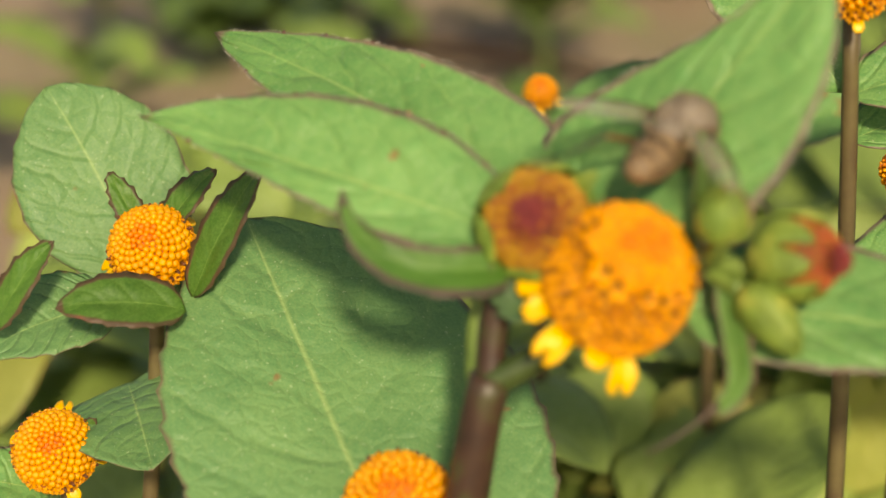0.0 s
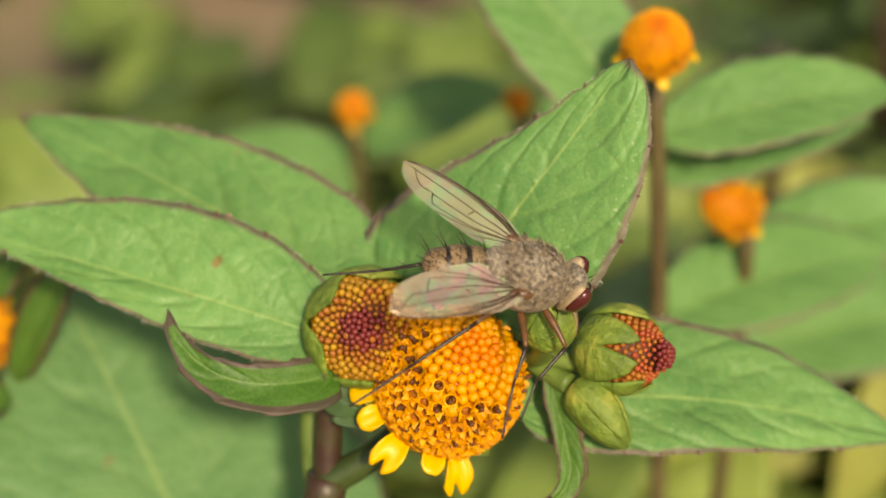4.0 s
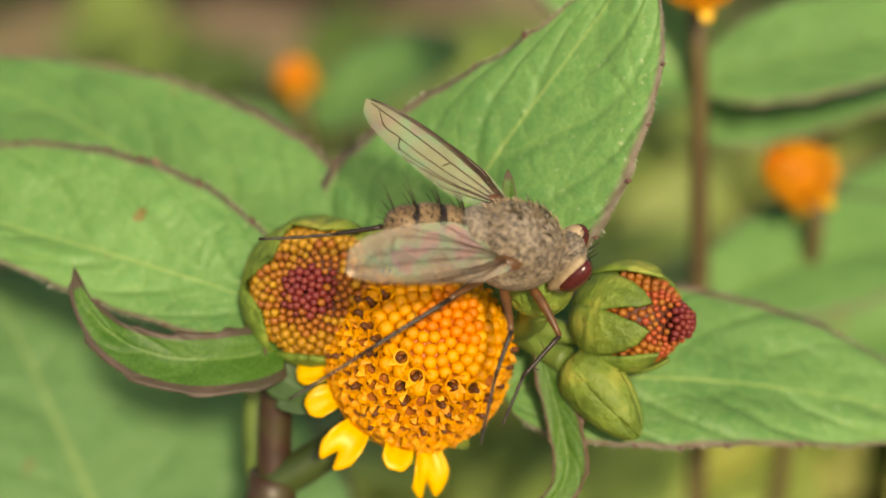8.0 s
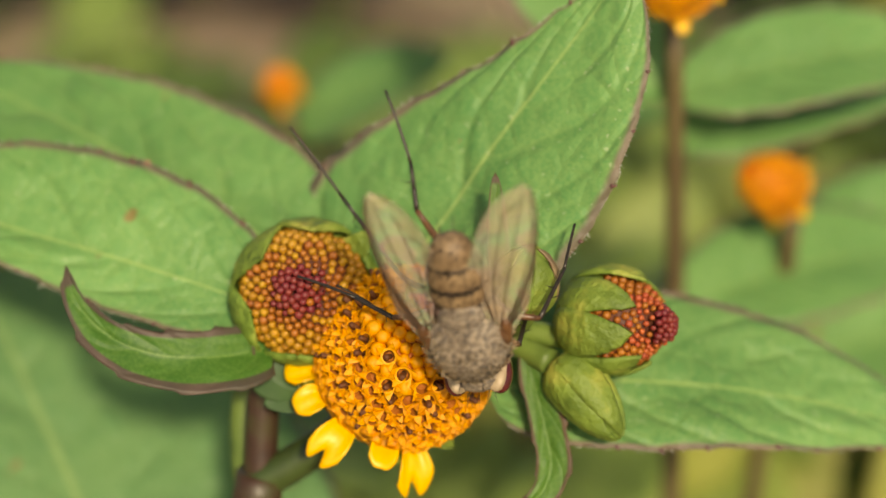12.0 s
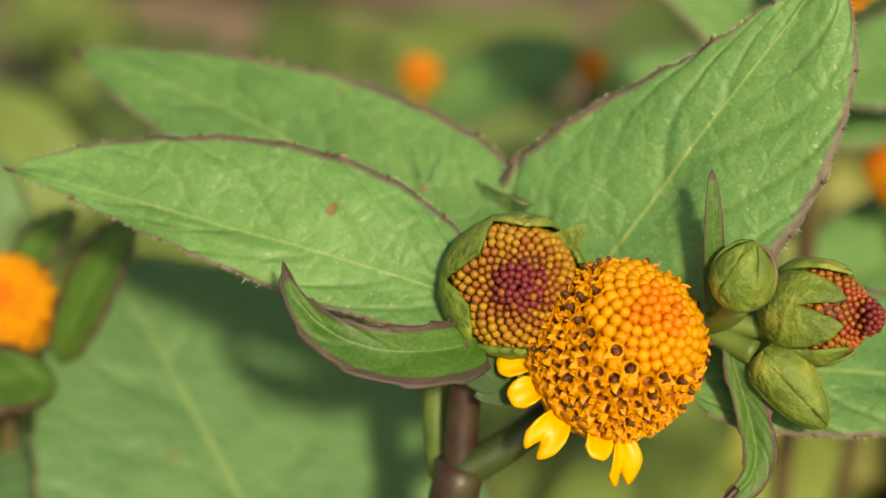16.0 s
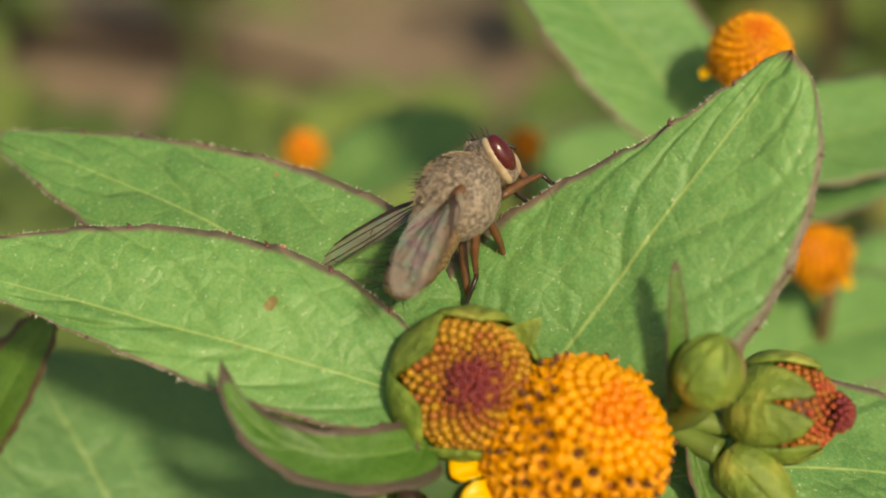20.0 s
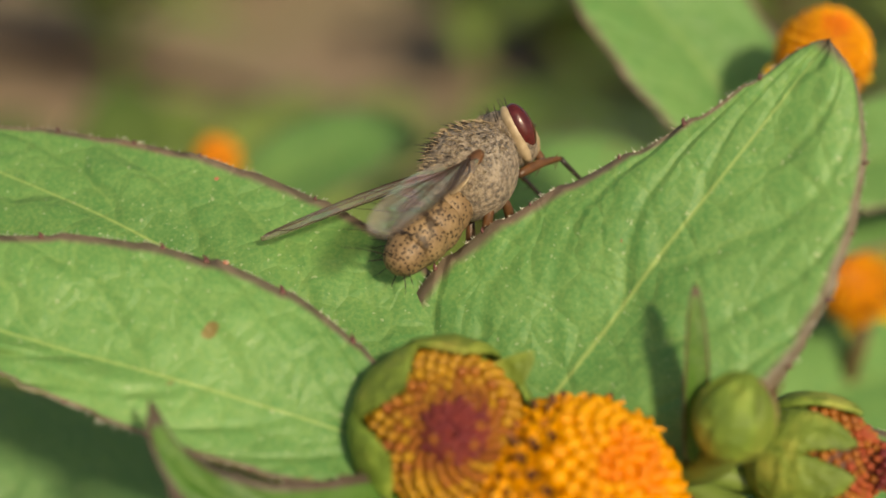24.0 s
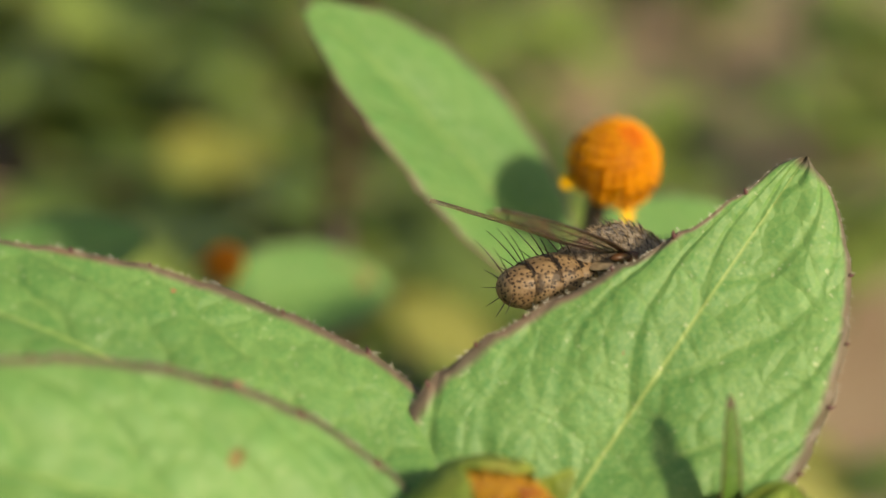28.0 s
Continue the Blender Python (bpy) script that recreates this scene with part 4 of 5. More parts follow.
rng = random.Random(77)
spots = []
for i in range(190):
    near = i < 90
    for _ in range(40):
        x, y = (rng.uniform(-0.075, 0.095), rng.uniform(0.035, 0.19)) if near else (rng.uniform(-0.16, 0.20), rng.uniform(0.18, 0.50)) if i < 150 else (rng.uniform(0.06, 0.42), rng.uniform(0.20, 0.58))
        bare = not near and -0.15 < x < 0.04 and 0.16 < y < 0.60
        if all((x - a) ** 2 + (y - b) ** 2 > (0.011 + 0.016 * y) ** 2 for a, b in spots) and not (bare and rng.random() < 0.75):
            spots.append((x, y))
            break
for i, (x, y) in enumerate(spots):
    top = 0.042 if y < 0.10 else 0.034
    tall = rng.uniform(0.010, top)
    wide = rng.uniform(0.016, 0.028)
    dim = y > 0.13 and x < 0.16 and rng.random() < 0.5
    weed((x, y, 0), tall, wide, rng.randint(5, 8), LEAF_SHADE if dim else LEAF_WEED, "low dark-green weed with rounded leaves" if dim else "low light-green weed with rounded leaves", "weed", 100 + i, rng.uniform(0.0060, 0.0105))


def drooping_plant(place, tips, width, mat, label, seed):
    """A plant whose leaves hang from one top; tips are the leaf ends, seen from the top."""
    ob = thing("drooping_plant", label, "plant", (place[0], place[1], 0), "plants with yellowing leaves")
    bm = bmesh.new()
    top = Vector((0, 0, place[2]))
    tube(bm, bezier([(0, 0, -0.003), top * 0.5 + Vector((0.002, 0, 0)), top], 10), tapered(0.0016, 0.001, 10), 8)
    part("stem", bm, STEM_DARK, ob)
    for i, tip in enumerate(tips):
        end = Vector(tip)
        part("leaf", blade([top, top * 0.7 + end * 0.35 + Vector((0, 0, 0.006)), end], width, width, (-0.3 * (1 if end.x > 0 else -1), -0.6, 0.7), 8, 0.5, 0.7, teeth=7, tooth=0.0005, pucker=0.0006, ns=24, nd=6, seed=seed + i), mat if i % 3 else LEAF_OLD, ob)
    return ob


drooping_plant((0.0215, 0.071, 0.047), [(-0.006, -0.004, 0.018), (0.008, -0.002, 0.014), (-0.014, 0.004, 0.030), (0.016, 0.004, 0.030)], 0.0050, LEAF_WEED, "drooping plant with yellow-green hanging leaves", 300)
drooping_plant((-0.004, 0.062, 0.040), [(0.016, -0.006, 0.032), (-0.014, 0.0, 0.034), (0.004, -0.012, 0.026)], 0.0052, LEAF_WEED, "low plant with broad pale green leaves", 310)
drooping_plant((0.046, 0.066, 0.044), [(-0.012, -0.006, 0.028), (0.012, 0.0, 0.030), (0.002, -0.010, 0.018)], 0.0050, LEAF_WEED, "low plant with broad pale green leaves", 320)
drooping_plant((-0.060, 0.075, 0.060), [(-0.016, -0.006, 0.056), (0.016, -0.004, 0.058), (0.002, -0.012, 0.048)], 0.0062, LEAF_WEED, "low plant with broad pale green leaves", 330)


for k, (x, y, z) in enumerate(((0.008, 0.088, 0.036), (0.036, 0.094, 0.037), (-0.014, 0.096, 0.034), (0.062, 0.100, 0.036), (0.024, 0.118, 0.034), (-0.078, 0.110, 0.040), (0.020, 0.072, 0.030), (0.048, 0.080, 0.032), (-0.004, 0.076, 0.030), (0.075, 0.088, 0.034))):
    drooping_plant((x, y, z), [(0.019, -0.004, 0.031), (-0.017, -0.006, 0.029), (0.004, -0.018, 0.024), (0.010, 0.014, 0.034), (-0.010, 0.012, 0.033)], 0.0066, LEAF_PALE, "low plant with broad yellow-green leaves", 340 + 10 * k)


def twig(points, r, label):
    """A dry stalk that lies or stands among the weeds."""
    ob = thing("twig", label, "twig", points[0], "dry stalks")
    bm = bmesh.new()
    o = Vector(points[0])
    n = 14
    tube(bm, [p - o + Vector((0.0006 * math.sin(3 * i), 0.0005 * math.cos(2 * i), 0)) for i, p in enumerate(bezier(points, n))], tapered(r, r * 0.6, n), 8)
    part("stalk", bm, STEM_RED, ob)
    return ob


twig([(0.055, 0.15, 0.0), (0.052, 0.155, 0.05), (0.050, 0.16, 0.12)], 0.0022, "upright reddish brown stalk behind the leaves")
twig([(-0.10, 0.30, 0.004), (-0.04, 0.27, 0.018), (0.01, 0.24, 0.004)], 0.0024, "reddish dry stalk lying on the soil")
twig([(-0.06, 0.36, 0.004), (-0.02, 0.35, 0.02), (0.04, 0.36, 0.004)], 0.0018, "dry brown stalk lying on the soil")
twig([(0.030, 0.10, 0.0), (0.031, 0.10, 0.03), (0.030, 0.102, 0.065)], 0.0019, "dark upright stalk among yellow leaves")


# ---- the fly ----
def stance(middle, ahead, up):
    """A pose whose x looks ahead and whose z looks up, middle in millimetres."""
    x = Vector(ahead).normalized()
    z = Vector(up)
    z = (z - x * x.dot(z)).normalized()
    y = z.cross(x)
    return Matrix.Translation(mm(*middle)) @ Matrix((x, y, z)).transposed().to_4x4()


FLY_GREY = plain("dusted thorax", [(0.36, (0.080, 0.054, 0.032)), (0.46, (0.24, 0.170, 0.104)), (0.61, (0.56, 0.44, 0.30))], 4200, 0.45, 1.0, 0.00045, sheen=0.3)


def dotted_material():
    m, nodes, links, p = material("dotted abdomen")
    coords = nodes.new("ShaderNodeTexCoord").outputs["Object"]
    v = nodes.new("ShaderNodeTexVoronoi")
    v.inputs["Scale"].default_value = 5600
    links.new(coords, v.inputs["Vector"])
    dots = ramp(nodes, [(0.26, (0.06, 0.034, 0.018)), (0.44, (1, 1, 1))])
    links.new(v.outputs["Distance"], dots.inputs[0])
    tone = ramp(nodes, [(0.3, (0.16, 0.098, 0.048)), (0.7, (0.30, 0.205, 0.11))])
    links.new(noise_of(nodes, links, 900, 4), tone.inputs[0])
    col = mixed(nodes, links, 1.0, tone.outputs[0], dots.outputs[0], "MULTIPLY")
    patch = ramp(nodes, [(0.62, (0, 0, 0)), (0.68, (1, 1, 1))])
    links.new(noise_of(nodes, links, 1100, 2), patch.inputs[0])
    col = mixed(nodes, links, maths(nodes, links, "MULTIPLY", patch.outputs[0], 0.85), col, (0.03, 0.018, 0.010))
    links.new(col, p.inputs["Base Color"])
    p.inputs["Roughness"].default_value = 0.56
    bumped(nodes, links, v.outputs["Distance"], 0.6, 0.00004, p)
    return m


FLY_TAN = dotted_material()
FLY_DARK = plain("dark leg", [(0.3, (0.012, 0.009, 0.007)), (0.7, (0.035, 0.024, 0.018))], 2500, 0.4, 0.3, 0.00003)
FLY_BROWN = plain("brown leg", [(0.3, (0.070, 0.033, 0.015)), (0.7, (0.155, 0.068, 0.026))], 2000, 0.4, 0.3, 0.00003)
FLY_EYE = plain("eye", [(0.3, (0.052, 0.008, 0.009)), (0.7, (0.095, 0.015, 0.015))], 5000, 0.24, 0.25, 0.00002)
FLY_FACE = plain("pale face", [(0.3, (0.26, 0.19, 0.11)), (0.7, (0.48, 0.38, 0.25))], 1800, 0.5, 0.4, 0.00004)


def wing_material():
    m, nodes, links, p = material("wing membrane")
    n = noise_of(nodes, links, 420, 2)
    # green, pink and pale stops paint the iridescent sheen into the base colour
    r = ramp(nodes, [(0.3, (0.66, 0.52, 0.38)), (0.48, (0.76, 0.66, 0.52)), (0.55, (0.58, 0.84, 0.56)), (0.61, (0.90, 0.60, 0.62)), (0.72, (0.66, 0.54, 0.40))])
    links.new(n, r.inputs[0])
    links.new(r.outputs[0], p.inputs["Base Color"])
    p.inputs["Roughness"].default_value = 0.30
    p.inputs["Metallic"].default_value = 0.35
    p.inputs["Thin Film Thickness"].default_value = 420
    p.inputs["Thin Film IOR"].default_value = 1.5
    bumped(nodes, links, noise_of(nodes, links, 1500, 4), 0.6, 0.00010, p)
    t = nodes.new("ShaderNodeBsdfTransparent")
    t.inputs[0].default_value = (0.955, 0.92, 0.87, 1)
    mix = nodes.new("ShaderNodeMixShader")
    mix.inputs[0].default_value = 0.28
    links.new(t.outputs[0], mix.inputs[1])
    links.new(p.outputs[0], mix.inputs[2])
    links.new(mix.outputs[0], nodes["Material Output"].inputs["Surface"])
    return m


WING = wing_material()
FLY_VEIN = plain("wing vein", [(0.3, (0.022, 0.011, 0.006)), (0.7, (0.060, 0.030, 0.014))], 2500, 0.4, 0.2, 0.00002)
fly = thing("fly", "grey-brown bristly fly with clear wings and dark red eyes", "fly")


def egg(bm, centre, rx, ry, rz, nu=20, nv=14, shape=None):
    rings = []
    for j in range(nv + 1):
        a = -math.pi / 2 + math.pi * j / nv
        x = math.sin(a)
        rad = math.cos(a)
        if shape:
            rad *= shape(x)
        rings.append([bm.verts.new((centre[0] + rx * x, centre[1] + ry * rad * math.cos(2 * math.pi * k / nu), centre[2] + rz * rad * math.sin(2 * math.pi * k / nu))) for k in range(nu)])
    for a, b in zip(rings, rings[1:]):
        for k in range(nu):
            bm.faces.new((a[k], b[k], b[(k + 1) % nu], a[(k + 1) % nu]))
    bmesh.ops.remove_doubles(bm, verts=bm.verts, dist=1e-7)


MM = 0.0011
bm = bmesh.new()
egg(bm, (1.15 * MM, 0, 0.25 * MM), 2.2 * MM, 1.90 * MM, 2.0 * MM, 28, 18, lambda x: 1.0 - 0.06 * x)
part("thorax", bm, FLY_GREY, fly, "grey thorax dusted with pale grains")
bm = bmesh.new()
egg(bm, (-0.95 * MM, 0, 1.05 * MM), 0.80 * MM, 1.0 * MM, 0.55 * MM)
part("scutellum", bm, FLY_GREY, fly)
# abdomen of four rings that taper to the tip
for k, (x0, x1, r0, r1) in enumerate(((-0.3, -1.5, 1.05, 1.30), (-1.35, -2.55, 1.30, 1.34), (-2.4, -3.65, 1.34, 1.08), (-3.5, -4.8, 1.08, 0.0))):
    bm = bmesh.new()
    prof = []
    for i in range(9):
        s = i / 8
        r = r0 + (r1 - r0) * s + 0.15 * math.sin(math.pi * s) ** 0.7
        if k == 3:
            r = r0 * math.sqrt(max(0, 1 - s ** 2.2))
        prof.append((max(r, 0.0) * MM, (abs(x0) + (abs(x1) - abs(x0)) * s) * MM))
    prof = [(0, prof[0][1])] + prof if prof[0][0] > 0 else prof
    if prof[-1][0] > 1e-9:
        prof.append((0, prof[-1][1]))
    lathe(bm, [(q * 0.94, z) for q, z in prof], 26, (1.0, 0.92))
    ob = part("abdomen_ring", bm, FLY_TAN, fly, "tan abdomen ring with dark specks")
    ob.matrix_basis = pose(0, 0, 0.05 * MM) @ pose(0, 0, 0, 0, -90, 0) @ pose(0, 0, 0, 0, 0, 90)
# dark patches on the back, at the rear edge of each ring
for k, x in enumerate((-1.35, -2.45, -3.5)):
    bm = bmesh.new()
    r = (1.29, 1.33, 1.10)[k]
    rows = []
    for i in range(4):
        line = []
        for q in range(-9, 10):
            wide = (0.22 + 0.22 * noise.noise(Vector((q * 0.7, k * 3.1, 0)))) * (1 - 0.6 * abs(q) / 9)
            line.append(bm.verts.new((x * MM + (-1 + 2 * i / 3) * wide * MM, r * 1.012 * math.sin(q * 0.11) * MM, (0.05 + 0.92 * r * 1.016 * math.cos(q * 0.11)) * MM - (0.04 * MM if i in (0, 3) else 0))))
        rows.append(line)
    for a, c in zip(rows, rows[1:]):
        for q in range(18):
            bm.faces.new((a[q], a[q + 1], c[q + 1], c[q]))
    part("dark_patch", bm, FLY_DARK, fly, "dark patch across the back of the abdomen")
bm = bmesh.new()
egg(bm, (3.55 * MM, 0, -0.05 * MM), 0.86 * MM, 1.36 * MM, 1.42 * MM, 22, 14)
head = part("head", bm, FLY_GREY, fly, "grey-brown head")
bm = bmesh.new()
egg(bm, (3.92 * MM, 0, -0.32 * MM), 0.66 * MM, 1.12 * MM, 1.12 * MM, 20, 12)
part("face", bm, FLY_FACE, head, "pale cream face")
for s in (1, -1):
    bm = bmesh.new()
    egg(bm, (0, 0, 0), 0.56 * MM, 0.66 * MM, 1.10 * MM, 20, 14)
    ob = part("eye", bm, FLY_EYE, head, "dark red compound eye")
    ob.matrix_basis = pose(3.80 * MM, s * 0.92 * MM, 0.18 * MM, 0, 14, s * 30)
    bm = bmesh.new()
    egg(bm, (0, 0, 0), 0.40 * MM, 0.64 * MM, 1.34 * MM, 20, 14)
    part("eye_rim", bm, FLY_FACE, head, "cream rim behind the eye").matrix_basis = pose(3.50 * MM, s * 0.74 * MM, 0.06 * MM, 0, 14, s * 30)
    bm = bmesh.new()
    tube(bm, bezier([(4.35 * MM, s * 0.2 * MM, 0.2 * MM), (4.75 * MM, s * 0.25 * MM, 0.1 * MM), (4.8 * MM, s * 0.3 * MM, -0.5 * MM)], 6), tapered(0.13 * MM, 0.09 * MM, 6), 7)
    part("antenna", bm, FLY_DARK, head)
bm = bmesh.new()
tube(bm, bezier([(4.1 * MM, 0, -0.9 * MM), (4.3 * MM, 0, -1.5 * MM), (4.1 * MM, 0, -1.9 * MM)], 6), tapered(0.26 * MM, 0.2 * MM, 6), 8)
part("proboscis", bm, FLY_BROWN, head)


# wings: a membrane of real thickness with raised veins
def wing_edge(s):
    """Front and rear edge of the wing at the share s of its length, in wing lengths."""
    front = 0.11 * min(1, 0.25 + s / 0.3) ** 0.8 * math.sqrt(max(0, 1 - s ** 4)) - 0.03 * s * s
    rear = -0.27 * (0.45 + 0.55 * math.sin(math.pi / 2 * min(1, s / 0.35))) * math.sqrt(max(0, 1 - s ** 4)) - 0.03 * s * s
    return front, rear


def wing_bm(length, flip):
    bm = bmesh.new()
    n, w = 26, 8
    sheets = []
    for lev in (0.00001, -0.00001):
        rows = []
        for i in range(n + 1):
            s = i / n
            f, r = wing_edge(s)
            rows.append([bm.verts.new((-length * s, flip * length * (f + (r - f) * k / w), lev + length * (0.012 * math.sin(7 * k / w) - 0.05 * s * s))) for k in range(w + 1)])
        sheets.append(rows)
    a, b = sheets
    for i in range(n):
        for k in range(w):
            bm.faces.new((a[i][k], a[i][k + 1], a[i + 1][k + 1], a[i + 1][k]))
            bm.faces.new((b[i][k], b[i + 1][k], b[i + 1][k + 1], b[i][k + 1]))
    return bm


def wing_vein(length, flip, starts, ends, bend, r):
    pts = []
    for i in range(15):
        t = i / 14
        s = starts[0] + (ends[0] - starts[0]) * t
        f, rr = wing_edge(s)
        q = starts[1] + (ends[1] - starts[1]) * t + bend * math.sin(math.pi * t)
        k = q * 8
        pts.append(Vector((-length * s, flip * length * (f + (rr - f) * q), length * (0.012 * math.sin(7 * k / 8) - 0.05 * s * s) + 0.00002)))
    bm = bmesh.new()
    tube(bm, pts, tapered(r, r * 0.6, 14), 6)
    return bm


WL = 7.8 * MM
VEINS = [((0.0, 0.30), (0.98, 0.02), -0.12, 0.065), ((0.0, 0.30), (0.55, 0.03), -0.12, 0.050), ((0.02, 0.35), (0.97, 0.12), -0.10, 0.040), ((0.03, 0.36), (0.80, 0.05), -0.10, 0.040), ((0.05, 0.40), (0.96, 0.34), 0.0, 0.036), ((0.05, 0.45), (0.74, 0.60), 0.05, 0.036), ((0.06, 0.50), (0.66, 0.86), 0.04, 0.034), ((0.06, 0.52), (0.60, 0.98), 0.0, 0.034), ((0.08, 0.60), (0.36, 0.98), 0.0, 0.030), ((0.74, 0.60), (0.90, 0.36), 0.12, 0.034), ((0.40, 0.40), (0.42, 0.53), 0.0, 0.032), ((0.70, 0.59), (0.64, 0.86), 0.06, 0.034)]
wings = []


def wing_pose(s, spread, droop, lift):
    """The pose of the wing on side s: how far it is spread from the body, how far its rear edge droops and its tip lifts, in degrees."""
    return pose(0.6 * MM, s * 1.6 * MM, 1.0 * MM, 0, 0, s * -spread) @ pose(0, 0, 0, 0, lift, 0) @ pose(0, 0, 0, s * droop, 0, 0)


for s in (1, -1):
    ob = part("wing", wing_bm(WL, s), WING, fly, "clear brownish wing with dark veins")
    ob.matrix_basis = wing_pose(s, 24, -10, -6)
    wings.append((s, ob))
    for a, b, c, d in VEINS:
        part("vein", wing_vein(WL, s, a, b, c, d * MM), FLY_VEIN, ob)
    bm = bmesh.new()
    egg(bm, (0.55 * MM, s * 1.62 * MM, 0.95 * MM), 0.62 * MM, 0.34 * MM, 0.30 * MM, 14, 8)
    egg(bm, (0.05 * MM, s * 1.78 * MM, 1.0 * MM), 0.50 * MM, 0.26 * MM, 0.20 * MM, 12, 8)
    part("wing_base", bm, FLY_BROWN, fly, "reddish brown wing hinge")
    bm = bmesh.new()
    egg(bm, (0, 0, 0), 0.7 * MM, 0.5 * MM, 0.09 * MM, 14, 8)
    lobe = part("wing_lobe", bm, FLY_FACE, fly, "pale lobe at the wing base")
    lobe.matrix_basis = pose(-0.45 * MM, s * 1.35 * MM, 0.75 * MM, s * -20, -10, s * 30)


# legs: thigh, shin and foot
legs = []


def leg(name, side, hip, knee, ankle, toe):
    pts = [Vector((p[0] * MM, side * p[1] * MM, p[2] * MM)) for p in (hip, knee, ankle, toe)]
    bm = bmesh.new()
    tube(bm, bezier([pts[0], (pts[0] + pts[1]) / 2 + Vector((0, 0, 0.25 * MM)), pts[1]], 8), [0.15 * MM, 0.20 * MM, 0.22 * MM, 0.22 * MM, 0.20 * MM, 0.18 * MM, 0.16 * MM, 0.14 * MM, 0.12 * MM], 9)
    hairs(bm, [(pts[0].lerp(pts[1], 0.25 + 0.14 * i), Vector((0.4 * math.cos(i), side * math.cos(1.7 * i), math.sin(2.1 * i))), 0.5 * MM) for i in range(6)])
    ob = part(name, bm, FLY_BROWN, fly, "brown thigh with dark bristles")
    bm = bmesh.new()
    tube(bm, bezier([pts[1], (pts[1] + pts[2]) / 2, pts[2]], 6), tapered(0.12 * MM, 0.085 * MM, 6), 8)
    hairs(bm, [(pts[1].lerp(pts[2], 0.2 + 0.2 * i), Vector((math.cos(2 * i), math.sin(2 * i), 0.3)), 0.55 * MM) for i in range(4)])
    shin = part("shin", bm, FLY_DARK, ob)
    bm = bmesh.new()
    tube(bm, bezier([pts[2], (pts[2] + pts[3]) / 2 + Vector((0, 0, -0.12 * MM)), pts[3]], 8), [r * MM for r in (0.08, 0.068, 0.08, 0.064, 0.076, 0.06, 0.072, 0.056, 0.072)], 7)
    foot = part("foot", bm, FLY_DARK, ob)
    legs.append((name, side, pts, (ob, shin, foot)))
    return ob


def hairs(bm, rows):
    for p, d, ln in rows:
        d = Vector(d).normalized()
        tube(bm, bezier([Vector(p), Vector(p) + d * ln * 0.6, Vector(p) + d * ln + Vector((-0.15 * ln, 0, 0))], 3), tapered(0.034 * MM, 0.008 * MM, 3), 4)


leg("front_leg", 1, (2.3, 0.7, -1.2), (3.7, 1.8, -1.2), (4.2, 2.1, -3.5), (4.8, 2.3, -5.6))
leg("front_leg", -1, (2.3, 0.7, -1.2), (3.7, 2.9, -1.6), (2.4, 4.5, -2.8), (1.8, 6.4, -3.9))
leg("middle_leg", 1, (1.2, 0.8, -1.3), (1.7, 3.0, -0.9), (1.5, 4.1, -3.6), (1.2, 4.6, -6.0))
leg("middle_leg", -1, (1.0, 0.8, -1.3), (1.3, 3.5, -1.2), (0.9, 5.2, -2.2), (0.6, 7.9, -3.5))
leg("hind_leg", 1, (0.3, 0.8, -1.1), (-3.9, 2.4, 1.2), (-5.7, 3.2, 0.7), (-8.8, 4.4, 0.7))
leg("hind_leg", -1, (0.3, 0.8, -1.1), (-1.5, 2.6, -1.0), (-4.6, 4.7, -2.9), (-7.4, 6.6, -4.6))
rng = random.Random(5)
bm = bmesh.new()
rows = []
for i in range(90):
    a, t = rng.uniform(0.1, math.pi - 0.1), rng.uniform(-1.5, 1.8)
    c = math.sqrt(max(0.05, 1 - (t / 1.95) ** 2))
    n = Vector((t * 0.12, 1.7 * c * math.cos(a), 1.6 * c * math.sin(a)))
    rows.append((Vector((1.15 + t, n.y, 0.25 + 1.2 * n.z)) * MM, n + Vector((-0.9, 0, 0)), rng.uniform(0.35, 0.8) * MM))
hairs(bm, rows)
part("thorax_bristle", bm, FLY_DARK, fly, "stiff black bristles on the thorax")
bm = bmesh.new()
for i in range(620):
    a, q = rng.uniform(0.0, math.pi), rng.uniform(-1.9, 1.9)
    c = math.sqrt(max(0.05, 1 - (q / 2.2) ** 2))
    n = Vector((q * 0.3, 1.90 * c * math.cos(a), 1.85 * c * math.sin(a)))
    p = Vector((1.15 + q, n.y, 0.25 + 1.08 * n.z)) * MM
    d = (n.normalized() + Vector((-0.8, rng.uniform(-0.4, 0.4), 0))).normalized()
    tube(bm, [p, p + d * rng.uniform(0.12, 0.36) * MM], [0.034 * MM, 0.012 * MM], 3)
part("thorax_hair", bm, FLY_FACE, fly, "short pale hairs on the thorax")
bm = bmesh.new()
rows = []
for x, r in ((-1.45, 1.25), (-2.5, 1.23), (-3.55, 0.98), (-4.4, 0.52)):
    for k in range(9):
        a = math.pi * (0.06 + 0.11 * k) if x > -4 else 2 * math.pi * k / 9
        d = Vector((-0.55, math.cos(a), math.sin(a)))
        rows.append((Vector((x, r * math.cos(a), 0.05 + 0.92 * r * math.sin(a))) * MM, d, (1.9 if 0.3 < a / math.pi < 0.7 else 0.8) * MM))
hairs(bm, rows)
part("abdomen_bristle", bm, FLY_DARK, fly, "long black bristles on the abdomen")
bm = bmesh.new()
